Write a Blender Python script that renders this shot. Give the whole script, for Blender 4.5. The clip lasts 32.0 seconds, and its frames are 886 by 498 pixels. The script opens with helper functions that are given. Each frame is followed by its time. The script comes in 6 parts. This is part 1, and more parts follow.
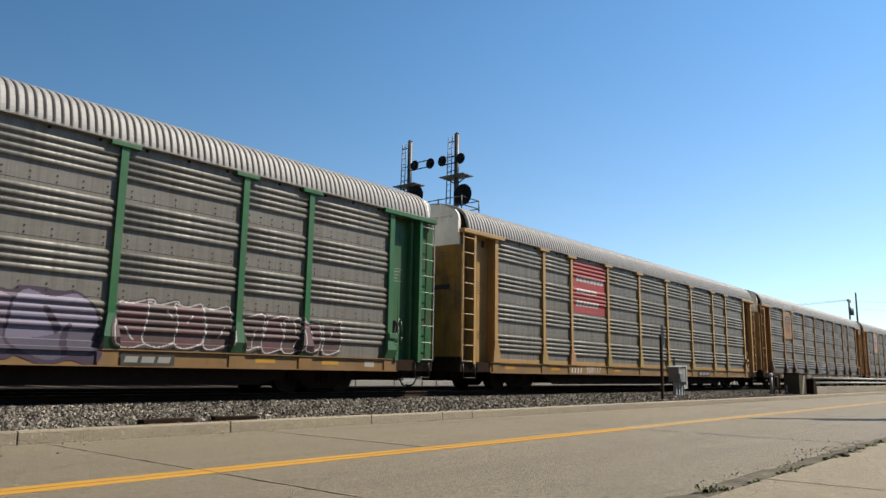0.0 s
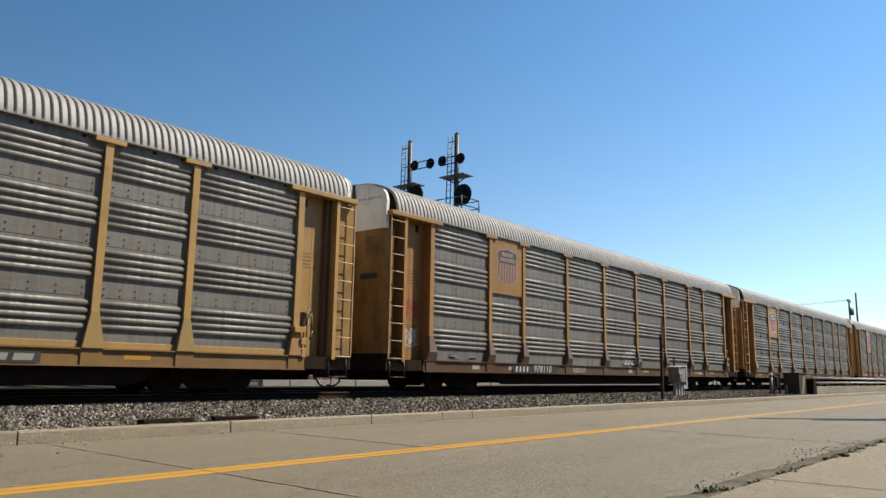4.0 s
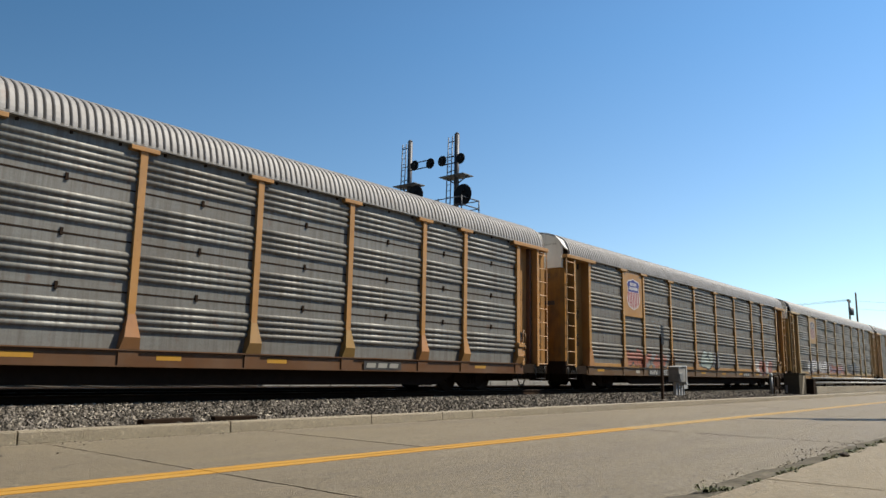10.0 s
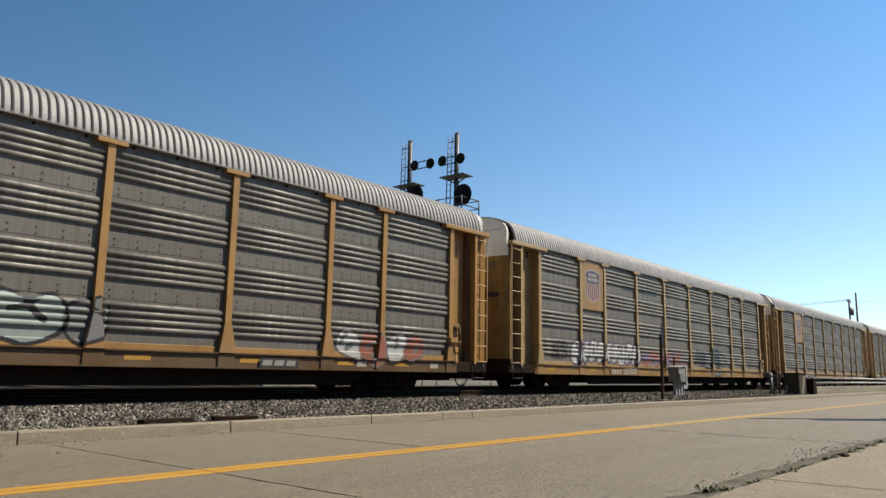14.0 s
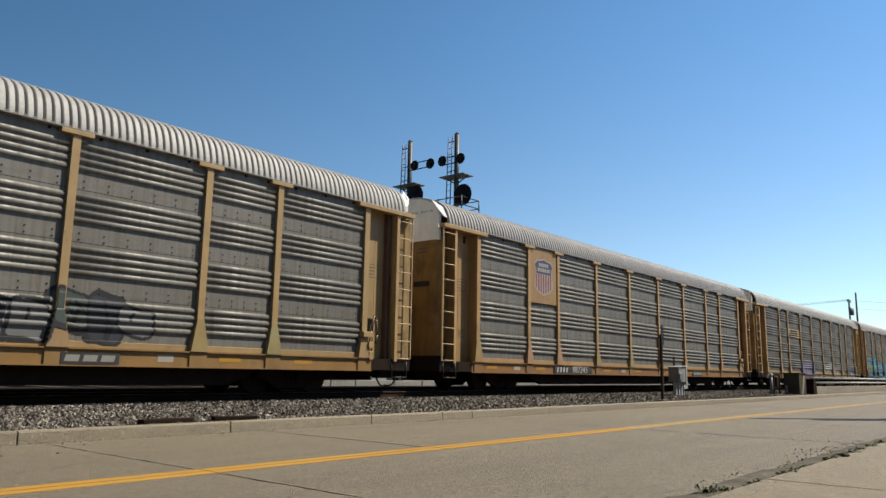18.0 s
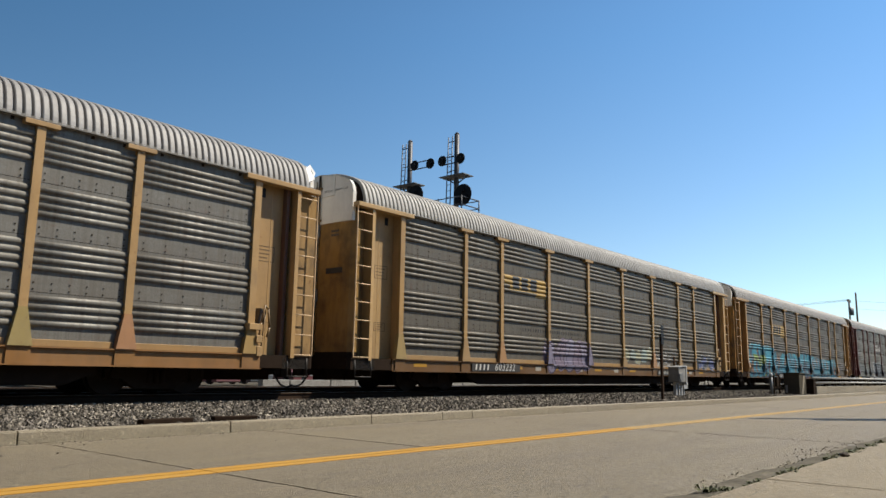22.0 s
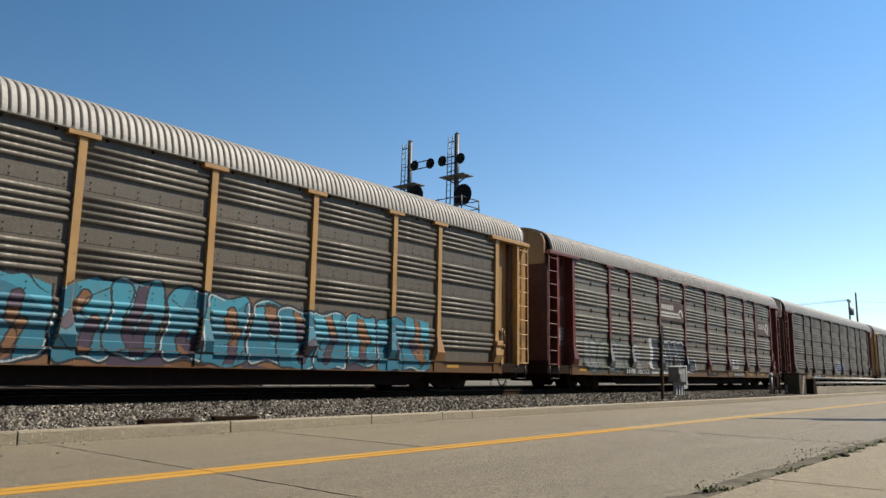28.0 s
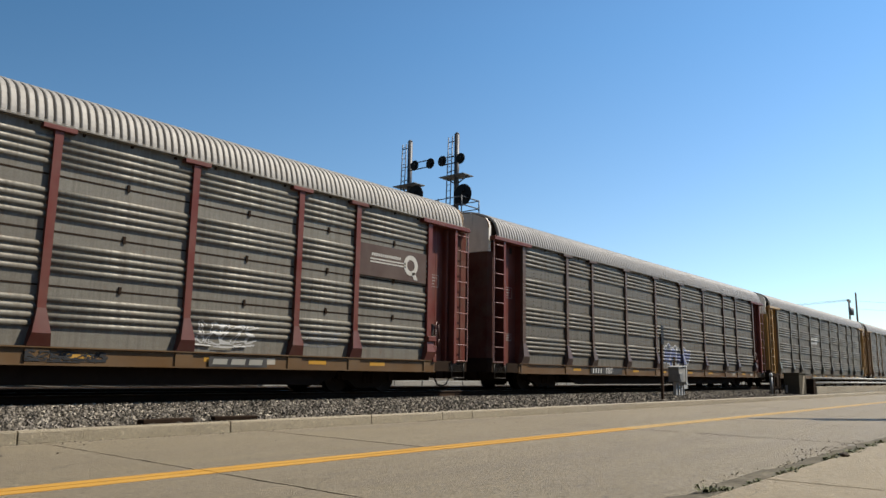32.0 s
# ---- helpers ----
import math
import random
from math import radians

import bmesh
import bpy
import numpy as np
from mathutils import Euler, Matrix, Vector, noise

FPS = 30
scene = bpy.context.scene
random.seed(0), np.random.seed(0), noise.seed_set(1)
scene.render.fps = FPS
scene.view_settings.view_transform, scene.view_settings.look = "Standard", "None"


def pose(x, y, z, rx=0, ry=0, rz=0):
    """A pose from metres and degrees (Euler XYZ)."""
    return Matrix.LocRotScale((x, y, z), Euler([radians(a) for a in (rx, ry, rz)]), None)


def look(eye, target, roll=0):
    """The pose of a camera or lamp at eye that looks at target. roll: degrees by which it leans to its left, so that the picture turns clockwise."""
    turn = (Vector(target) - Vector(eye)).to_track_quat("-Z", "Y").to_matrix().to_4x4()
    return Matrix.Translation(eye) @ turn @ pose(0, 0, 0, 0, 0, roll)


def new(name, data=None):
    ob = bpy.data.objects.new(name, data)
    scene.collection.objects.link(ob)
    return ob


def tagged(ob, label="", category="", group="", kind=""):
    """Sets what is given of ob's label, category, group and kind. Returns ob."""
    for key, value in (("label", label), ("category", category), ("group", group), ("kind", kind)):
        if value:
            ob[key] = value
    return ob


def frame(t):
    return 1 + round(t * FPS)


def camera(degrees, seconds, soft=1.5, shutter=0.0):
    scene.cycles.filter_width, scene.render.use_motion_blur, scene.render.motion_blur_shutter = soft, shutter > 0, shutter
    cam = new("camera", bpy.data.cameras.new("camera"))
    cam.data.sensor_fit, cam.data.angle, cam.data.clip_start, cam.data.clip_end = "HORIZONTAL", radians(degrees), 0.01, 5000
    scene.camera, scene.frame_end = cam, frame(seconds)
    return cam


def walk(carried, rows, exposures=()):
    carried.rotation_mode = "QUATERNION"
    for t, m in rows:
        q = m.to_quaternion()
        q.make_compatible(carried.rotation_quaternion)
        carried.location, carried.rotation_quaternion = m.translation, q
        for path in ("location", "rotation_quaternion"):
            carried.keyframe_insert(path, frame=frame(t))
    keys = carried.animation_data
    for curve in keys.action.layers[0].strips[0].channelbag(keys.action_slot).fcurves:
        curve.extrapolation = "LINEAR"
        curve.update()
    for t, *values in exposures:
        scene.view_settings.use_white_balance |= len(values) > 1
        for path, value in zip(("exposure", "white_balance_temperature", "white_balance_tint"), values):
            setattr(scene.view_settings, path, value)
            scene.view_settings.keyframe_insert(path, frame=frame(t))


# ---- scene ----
cam = camera(61.5, 32.0, soft=1.5)
EYE = pose(0, 0, 0.96, 99.435, 0, -50.082) @ pose(0, 0, 0, 0, 0, 0.944)
walk(cam, [(0, EYE), (32, EYE)], [(0, 0.54), (6, 0.52), (8, 0.49), (10, 0.47), (13, 0.48), (16.5, 0.40), (18, 0.36), (19, 0.42), (22, 0.44), (24.5, 0.46), (27, 0.50), (32, 0.53)])

# ---- light ----
SUN_DIR = Vector((0.48, -0.40, 0.78)).normalized()
world = bpy.data.worlds.new("sky")
scene.world = world
world.use_nodes = True
wn = world.node_tree.nodes
sky = wn.new("ShaderNodeTexSky")
sky.sky_type = "NISHITA"
sky.sun_disc = False
sky.sun_elevation = math.asin(SUN_DIR.z)
sky.sun_rotation = math.atan2(SUN_DIR.x, SUN_DIR.y)
sky.air_density, sky.dust_density, sky.ozone_density = 1.0, 0.0, 3.0
wn["Background"].inputs["Strength"].default_value = 0.100
deep = wn.new("ShaderNodeGamma")
deep.inputs["Gamma"].default_value = 1.05
world.node_tree.links.new(sky.outputs[0], deep.inputs["Color"])
tint = wn.new("ShaderNodeMix")
tint.data_type, tint.blend_type = "RGBA", "MULTIPLY"
tint.inputs["Factor"].default_value = 1.0
haze = wn.new("ShaderNodeMix")
haze.data_type = "RGBA"
haze.inputs["A"].default_value, haze.inputs["B"].default_value = (0.88, 0.93, 0.93, 1), (0.67, 0.98, 1.045, 1)
world.node_tree.links.new(haze.outputs["Result"], tint.inputs["B"])
world.node_tree.links.new(deep.outputs[0], tint.inputs["A"])
# the sky grows paler towards the sun's side
way = wn.new("ShaderNodeTexCoord")
dot = wn.new("ShaderNodeVectorMath")
dot.operation = "DOT_PRODUCT"
dot.inputs[1].default_value = (0.94, -0.34, 0.0)
world.node_tree.links.new(way.outputs["Generated"], dot.inputs[0])
side = wn.new("ShaderNodeMath")
side.operation = "MULTIPLY_ADD"
side.inputs[1].default_value, side.inputs[2].default_value = 0.64, 0.82
world.node_tree.links.new(dot.outputs["Value"], side.inputs[0])
# and deeper overhead
axes = wn.new("ShaderNodeSeparateXYZ")
world.node_tree.links.new(way.outputs["Generated"], axes.inputs[0])
high = wn.new("ShaderNodeMapRange")
rise = wn.new("ShaderNodeMapRange")
rise.inputs["From Min"].default_value, rise.inputs["From Max"].default_value = 0.05, 0.42
world.node_tree.links.new(axes.outputs["Z"], rise.inputs["Value"])
pale = wn.new("ShaderNodeMath")
pale.operation = "MULTIPLY_ADD"
pale.inputs[1].default_value = -0.42
pale.use_clamp = True
world.node_tree.links.new(dot.outputs["Value"], pale.inputs[0])
world.node_tree.links.new(rise.outputs["Result"], pale.inputs[2])
world.node_tree.links.new(pale.outputs[0], haze.inputs["Factor"])
high.inputs["From Min"].default_value = 0.45
high.inputs["To Min"].default_value, high.inputs["To Max"].default_value = 0.86, 0.50
world.node_tree.links.new(axes.outputs["Z"], high.inputs["Value"])
both = wn.new("ShaderNodeMath")
both.operation = "MULTIPLY"
world.node_tree.links.new(side.outputs[0], both.inputs[0])
world.node_tree.links.new(high.outputs["Result"], both.inputs[1])
glow = wn.new("ShaderNodeVectorMath")
glow.operation = "SCALE"
world.node_tree.links.new(tint.outputs["Result"], glow.inputs[0])
world.node_tree.links.new(both.outputs[0], glow.inputs["Scale"])
world.node_tree.links.new(glow.outputs[0], wn["Background"].inputs["Color"])
sun_data = bpy.data.lights.new("sun", "SUN")
sun_data.energy, sun_data.angle, sun_data.color = 5.0, radians(0.5), (1.0, 0.93, 0.80)
sun = new("sun", sun_data)
sun.matrix_world = look(SUN_DIR * 60, (0, 0, 0))

# ---- plan, in metres ----
# x runs along the track, y across it away from the road, z up from the road
TRACK_Y, RAIL_Z = 15.54, 0.42
PITCH, FIRST = 28.9, 2.57
KERB_Y, LINE_Y, EDGE_Y = 10.0, 6.38, 2.5


def rolled(t):
    """How far the train has gone after t seconds: a steady pace with a slight surge and ease."""
    return 8.05 * t - float(np.interp(t, (0, 2, 5.5, 9, 12, 15, 18, 20.3, 23.6, 26, 28, 29.2, 30.5, 32), (0, 0.07, 0.13, 0.02, -0.17, -0.36, -0.555, -0.68, -0.86, -0.93, -0.87, -0.79, -0.82, -0.90)))


# ---- materials ----
class Nodes:
    """A small builder for node materials."""

    def __init__(self, name, rough=0.7, metal=0.0, spec=0.5):
        self.m = bpy.data.materials.new(name)
        self.m.use_nodes = True
        self.t = self.m.node_tree
        self.b = self.t.nodes["Principled BSDF"]
        self.b.inputs["Roughness"].default_value = rough
        self.b.inputs["Metallic"].default_value = metal
        self.b.inputs["Specular IOR Level"].default_value = spec
        self.where = None

    def add(self, kind, **inputs):
        n = self.t.nodes.new(kind)
        for k, v in inputs.items():
            self.put(n.inputs[k.replace("_", " ")], v)
        return n

    def put(self, socket, v):
        if isinstance(v, bpy.types.NodeSocket):
            self.t.links.new(v, socket)
        else:
            socket.default_value = (*v, 1) if isinstance(v, tuple) and len(v) == 3 and socket.type == "RGBA" else v

    def coords(self, stretch=(1, 1, 1), shift=True):
        tc = self.add("ShaderNodeTexCoord")
        mp = self.add("ShaderNodeMapping")
        self.put(mp.inputs["Vector"], tc.outputs["Object"])
        mp.inputs["Scale"].default_value = stretch
        if shift:
            info = self.add("ShaderNodeObjectInfo")
            mul = self.add("ShaderNodeMath")
            mul.operation = "MULTIPLY"
            self.put(mul.inputs[0], info.outputs["Random"])
            mul.inputs[1].default_value = 73.0
            self.put(mp.inputs["Location"], mul.outputs[0])
        return mp.outputs[0]

    def noise(self, scale, lo, hi, detail=4, stretch=(1, 1, 1), shift=True, rough=0.6):
        n = self.add("ShaderNodeTexNoise", Scale=scale, Detail=detail, Roughness=rough)
        self.put(n.inputs["Vector"], self.coords(stretch, shift))
        r = self.add("ShaderNodeMapRange")
        self.put(r.inputs["Value"], n.outputs[0])
        r.inputs["From Min"].default_value, r.inputs["From Max"].default_value = lo, hi
        return r.outputs[0]

    def mix(self, fac, a, b, how="MIX"):
        n = self.t.nodes.new("ShaderNodeMix")
        n.data_type, n.blend_type = "RGBA", how
        self.put(n.inputs["Factor"], fac)
        self.put(n.inputs["A"], a)
        self.put(n.inputs["B"], b)
        return n.outputs["Result"]

    def times(self, a, k):
        n = self.add("ShaderNodeMath")
        n.operation = "MULTIPLY"
        self.put(n.inputs[0], a)
        self.put(n.inputs[1], k)
        return n.outputs[0]

    def own(self):
        return self.add("ShaderNodeObjectInfo").outputs["Color"]

    def done(self, colour, bump=None, strength=0.3, dist=0.01, rough=None):
        self.put(self.b.inputs["Base Color"], colour)
        if bump is not None:
            n = self.add("ShaderNodeBump", Strength=strength, Distance=dist)
            self.put(n.inputs["Height"], bump)
            self.put(self.b.inputs["Normal"], n.outputs[0])
        if rough is not None:
            self.put(self.b.inputs["Roughness"], rough)
        return self.m


def painted(name, rough=0.45, rust=0.35, dirt=0.5, metal=0.0, spec=0.3):
    """Weathered paint in the object's own colour: grime streaks and rust specks."""
    n = Nodes(name, rough, metal, spec)
    streak = n.noise(2.2, 0.42, 0.75, stretch=(1.6, 1.6, 0.45))
    speck = n.noise(9.0, 0.62, 0.72, detail=6)
    fade = n.noise(0.9, 0.3, 0.7)
    c = n.mix(n.times(fade, 0.10), n.own(), (0.45, 0.40, 0.32))
    c = n.mix(n.times(streak, dirt * 0.45), c, (0.07, 0.055, 0.045))
    c = n.mix(n.times(n.noise(1.3, 0.5, 0.8, detail=5), dirt * 0.7), c, (0.08, 0.06, 0.045))
    c = n.mix(n.times(speck, rust), c, (0.13, 0.045, 0.02))
    return n.done(c, speck, 0.15, 0.004)


def plain(name, colour, rough=0.7, metal=0.0, vary=0.25, scale=6.0, bump=0.2, dark=(0.03, 0.028, 0.025), dist=0.01):
    n = Nodes(name, rough, metal, 0.04 if rough > 0.84 else 0.2)
    dark = tuple(min(a, b * 0.5) for a, b in zip(dark, colour))
    a = n.noise(scale, 0.35, 0.75, detail=6)
    b = n.noise(scale * 0.13, 0.35, 0.7, detail=3)
    c = n.mix(n.times(a, vary), colour, dark)
    c = n.mix(n.times(b, vary * 0.8), c, dark)
    return n.done(c, a, bump, dist)


def galvanised():
    """Dull zinc sheet in the object's own tone, with run-off streaks, dust and rust."""
    n = Nodes("galvanised_sheet", 0.5, 0.22, 0.4)
    spangle = n.noise(30.0, 0.3, 0.7, detail=4)
    streak = n.noise(1.7, 0.42, 0.70, stretch=(5.5, 5.5, 0.28), detail=7)
    smear = n.noise(3.0, 0.45, 0.72, stretch=(0.5, 1, 4.0), detail=6)
    cloud = n.noise(0.7, 0.35, 0.7, detail=4, stretch=(0.7, 1, 1.5))
    rust = n.noise(5.0, 0.62, 0.74, detail=8, stretch=(1, 1, 0.6))
    c = n.mix(n.times(spangle, 0.22), n.own(), (0.38, 0.36, 0.32))
    c = n.mix(n.times(streak, 0.55), c, (0.075, 0.063, 0.050))
    c = n.mix(n.times(smear, 0.28), c, (0.085, 0.072, 0.058))
    c = n.mix(n.times(cloud, 0.42), c, (0.12, 0.10, 0.078))
    c = n.mix(n.times(rust, 0.5), c, (0.13, 0.058, 0.03))
    r = n.add("ShaderNodeMapRange")
    n.put(r.inputs["Value"], streak)
    r.inputs["To Min"].default_value, r.inputs["To Max"].default_value = 0.50, 0.74
    return n.done(c, spangle, 0.05, 0.004, r.outputs["Result"])


def roof_sheet():
    n = Nodes("roof_sheet", 0.62, 0.12)
    a = n.noise(3.0, 0.35, 0.75, detail=6, stretch=(1.5, 0.5, 0.5))
    b = n.noise(0.35, 0.45, 0.75, detail=4)
    r = n.noise(1.4, 0.66, 0.78, detail=8)
    c = n.mix(n.times(a, 0.5), n.own(), (0.12, 0.105, 0.09))
    c = n.mix(n.times(b, 0.25), c, (0.30, 0.28, 0.25))
    c = n.mix(n.times(r, 0.45), c, (0.20, 0.10, 0.055))
    return n.done(c, a, 0.05, 0.004)


def concrete(name, colour, speck=0.35, stain=0.45):
    n = Nodes(name, 0.66, 0, 0.5)
    fine = n.noise(24.0, 0.38, 0.62, detail=7, shift=False, rough=0.75)
    chip = n.noise(9.0, 0.565, 0.61, detail=7, shift=False, rough=0.7)
    pale = n.noise(15.0, 0.62, 0.70, detail=5, shift=False)
    mid = n.noise(2.4, 0.40, 0.66, detail=8, stretch=(0.6, 1.4, 1), rough=0.7)
    big = n.noise(0.55, 0.42, 0.62, detail=7, stretch=(0.16, 2.2, 1), shift=False)
    drip = n.noise(1.1, 0.60, 0.72, detail=6, stretch=(0.5, 1.2, 1), shift=False)
    slab_tone = n.add("ShaderNodeObjectInfo").outputs["Random"]

    def tone(k, w=1.0):
        return (min(0.7, colour[0] * k), min(0.7, colour[1] * k), min(0.7, colour[2] * k * w))
    c = n.mix(n.times(slab_tone, 0.3), tone(1.06), tone(0.80, 0.97))
    c = n.mix(n.times(fine, speck), c, tone(0.42))
    c = n.mix(n.times(mid, stain * 0.7), c, tone(0.62, 0.93))
    c = n.mix(n.times(big, stain), c, tone(0.60, 1.05))
    c = n.mix(n.times(drip, stain * 0.8), c, tone(0.45, 1.1))
    c = n.mix(n.times(chip, 0.63 * min(1, speck)), c, tone(0.40))
    c = n.mix(n.times(pale, 0.55), c, tone(1.75))
    cell = n.add("ShaderNodeTexVoronoi", Scale=0.32)
    cell.feature = "DISTANCE_TO_EDGE"
    bend = n.add("ShaderNodeTexNoise", Scale=1.2, Detail=6.0)
    here = n.coords((1, 1, 1), False)
    n.put(bend.inputs["Vector"], here)
    warp = n.add("ShaderNodeMix")
    warp.data_type, warp.blend_type = "RGBA", "LINEAR_LIGHT"
    warp.inputs["Factor"].default_value = 0.35
    n.put(warp.inputs["A"], here)
    n.put(warp.inputs["B"], bend.outputs["Color"])
    n.put(cell.inputs["Vector"], warp.outputs["Result"])
    thin = n.add("ShaderNodeMapRange")
    n.put(thin.inputs["Value"], cell.outputs["Distance"])
    thin.inputs["From Min"].default_value, thin.inputs["From Max"].default_value = 0.0022, 0.0008
    crack = n.times(thin.outputs["Result"], n.noise(0.8, 0.48, 0.56, detail=2, shift=False))
    c = n.mix(n.times(crack, 0.7), c, tone(0.3))
    return n.done(c, fine, 0.8, 0.012)


PAINT = painted("weathered_paint")
# heavy dirt on the ends: soot, plus the shade between cars in the colour
SOOT_SHADE = painted("soot_shade_end_paint", 0.85, 0.45, 1.2, spec=0.06)
BOARD = painted("lettering_paint", 0.6, 0.12, 0.3)
ZINC = galvanised()
ROOF = roof_sheet()
GRIME = plain("brake_dust_steel", (0.030, 0.020, 0.014), 0.9, 0.0, 0.4)
WHEEL = plain("wheel_steel", (0.032, 0.022, 0.016), 0.8, 0.0, 0.4)
RUSTY = plain("rusty_rail", (0.050, 0.032, 0.022), 0.9, 0.0, 0.4, 9)
SHINE = plain("worn_rail_head", (0.30, 0.28, 0.26), 0.5, 0.8, 0.2, 12)
BLACK = plain("black_paint", (0.018, 0.018, 0.02), 0.5, 0, 0.2)
STEEL = plain("aged_galvanised_steel", (0.24, 0.245, 0.25), 0.5, 0.5, 0.35, 8)
RUBBER = plain("rubber", (0.02, 0.02, 0.02), 0.8, 0, 0.2)
ROAD = concrete("road_concrete", (0.305, 0.247, 0.163), 0.95, 0.8)
KERB = concrete("kerb_concrete", (0.30, 0.25, 0.172), 0.35, 0.35)
WALK = concrete("pavement_concrete", (0.33, 0.262, 0.163), 0.5, 0.35)
WALL = concrete("barrier_concrete", (0.30, 0.25, 0.175), 0.4, 0.45)
TAR = plain("joint_tar", (0.085, 0.072, 0.055), 0.9, 0, 0.4, 20)
EARTH = plain("dusty_earth", (0.10, 0.085, 0.065), 0.95, 0, 0.6, 3, 0.5, (0.08, 0.07, 0.055))
TIE = plain("creosoted_timber", (0.028, 0.018, 0.012), 0.9, 0, 0.5, 14)


def line_paint(name, worn):
    n = Nodes(name, 0.75)
    wear = n.noise(7.0, 0.62 - worn * 0.3, 0.74 - worn * 0.2, detail=9, stretch=(0.5, 2.2, 1), shift=False, rough=0.75)
    grit = n.noise(40.0, 0.40, 0.66, detail=5, shift=False)
    tone = n.noise(0.5, 0.35, 0.7, detail=3)
    c = n.mix(tone, (0.40, 0.20, 0.016), (0.44, 0.24, 0.035)) if worn < 0.4 else n.mix(tone, (0.46, 0.275, 0.06), (0.44, 0.29, 0.10))
    c = n.mix(n.times(grit, 0.35), c, (0.22, 0.115, 0.02))
    return n.done(n.mix(n.times(wear, 0.85), c, (0.20, 0.16, 0.10)), grit, 0.3, 0.004)


def gravel_paint():
    """Each stone takes its own grey."""
    n = Nodes("ballast_stone", 0.9, 0, 0.25)
    g = n.add("ShaderNodeNewGeometry")
    ramp = n.add("ShaderNodeValToRGB")
    n.put(ramp.inputs[0], g.outputs["Random Per Island"])
    e = ramp.color_ramp.elements
    e[0].color, e[1].color = (0.03, 0.026, 0.021, 1), (0.37, 0.325, 0.255, 1)
    for p, col in ((0.3, (0.066, 0.057, 0.045, 1)), (0.6, (0.13, 0.112, 0.09, 1)), (0.85, (0.22, 0.19, 0.16, 1))):
        e.new(p).color = col
    return n.done(ramp.outputs[0], n.noise(60, 0.3, 0.7, shift=False), 0.2, 0.004)


YELLOW = line_paint("yellow_line_paint", 0.2)
YELLOW_WORN = line_paint("worn_yellow_line_paint", 0.55)
STONE = gravel_paint()


# ---- mesh tools ----
def box(bm, x0, x1, y0, y1, z0, z1, mi=0):
    v = [bm.verts.new(p) for p in ((x0, y0, z0), (x1, y0, z0), (x1, y1, z0), (x0, y1, z0), (x0, y0, z1), (x1, y0, z1), (x1, y1, z1), (x0, y1, z1))]
    for f in ((3, 2, 1, 0), (4, 5, 6, 7), (0, 1, 5, 4), (1, 2, 6, 5), (2, 3, 7, 6), (3, 0, 4, 7)):
        bm.faces.new([v[i] for i in f]).material_index = mi


def prism(bm, outline, axis, a, b, mi=0):
    """An outline in two axes drawn out along the third; axis 0, 1 or 2."""
    def at(p, s):
        q = list(p)
        q.insert(axis, s)
        return bm.verts.new(q)
    lo, hi = [at(p, a) for p in outline], [at(p, b) for p in outline]
    n = len(outline)
    for i in range(n):
        bm.faces.new((lo[i], lo[(i + 1) % n], hi[(i + 1) % n], hi[i])).material_index = mi
    bm.faces.new(lo[::-1]).material_index = mi
    bm.faces.new(hi).material_index = mi


def tube(bm, p, q, r, n=8, r2=None, mi=0):
    p, q = Vector(p), Vector(q)
    d = (q - p).normalized()
    s = d.cross((0, 0, 1) if abs(d.z) < 0.9 else (1, 0, 0)).normalized()
    u = d.cross(s)
    r2 = r if r2 is None else r2
    rings = [[bm.verts.new(c + (s * math.cos(a) + u * math.sin(a)) * k) for a in (2 * math.pi * i / n for i in range(n))] for c, k in ((p, r), (q, r2))]
    for i in range(n):
        f = bm.faces.new((rings[0][i], rings[0][(i + 1) % n], rings[1][(i + 1) % n], rings[1][i]))
        f.material_index, f.smooth = mi, n > 5
    bm.faces.new(rings[0][::-1]).material_index = mi
    bm.faces.new(rings[1]).material_index = mi


def bent(bm, points, r, n=6, mi=0):
    for a, b in zip(points, points[1:]):
        tube(bm, a, b, r, n, mi=mi)


def bevelled(bm, w=0.006):
    bmesh.ops.recalc_face_normals(bm, faces=bm.faces)
    bmesh.ops.bevel(bm, geom=bm.edges[:], offset=w, segments=1, affect="EDGES", clamp_overlap=True)
    return bm


def mesh(name, bm, *mats):
    bmesh.ops.recalc_face_normals(bm, faces=bm.faces)
    me = bpy.data.meshes.new(name)
    bm.to_mesh(me)
    bm.free()
    for m in mats:
        me.materials.append(m)
    return me


def part(name, data, material, parent, label="", at=None, colour=None):
    """One mesh object under a thing or a part; data is a bmesh or a shared mesh."""
    me = data if isinstance(data, bpy.types.Mesh) else mesh(name, data, material)
    ob = new(name, me)
    ob.parent = parent
    if at is not None:
        ob.matrix_basis = at
    if colour is not None:
        ob.color = (*colour, 1)
    return tagged(ob, label)


def thing(name, label, category, at, group="", kind=""):
    ob = new(name)
    ob.matrix_basis = at
    return tagged(ob, label, category, group, kind)


def quads(name, verts, faces, mats, index=None, smooth=False):
    me = bpy.data.meshes.new(name)
    me.from_pydata(verts, [], faces)
    for m in mats:
        me.materials.append(m)
    if index is not None:
        me.polygons.foreach_set("material_index", index)
    if smooth:
        me.polygons.foreach_set("use_smooth", [True] * len(faces))
    me.update()
    return me
# ---- the setting ----
def slab(name, x0, x1, y0, y1, z0, z1, material, parent=None, label="", bevel=0.012):
    bm = bmesh.new()
    box(bm, x0, x1, y0, y1, z0, z1)
    bevelled(bm, bevel)
    me = mesh(name, bm, material)
    ob = new(name, me)
    ob.parent = parent
    return tagged(ob, label)


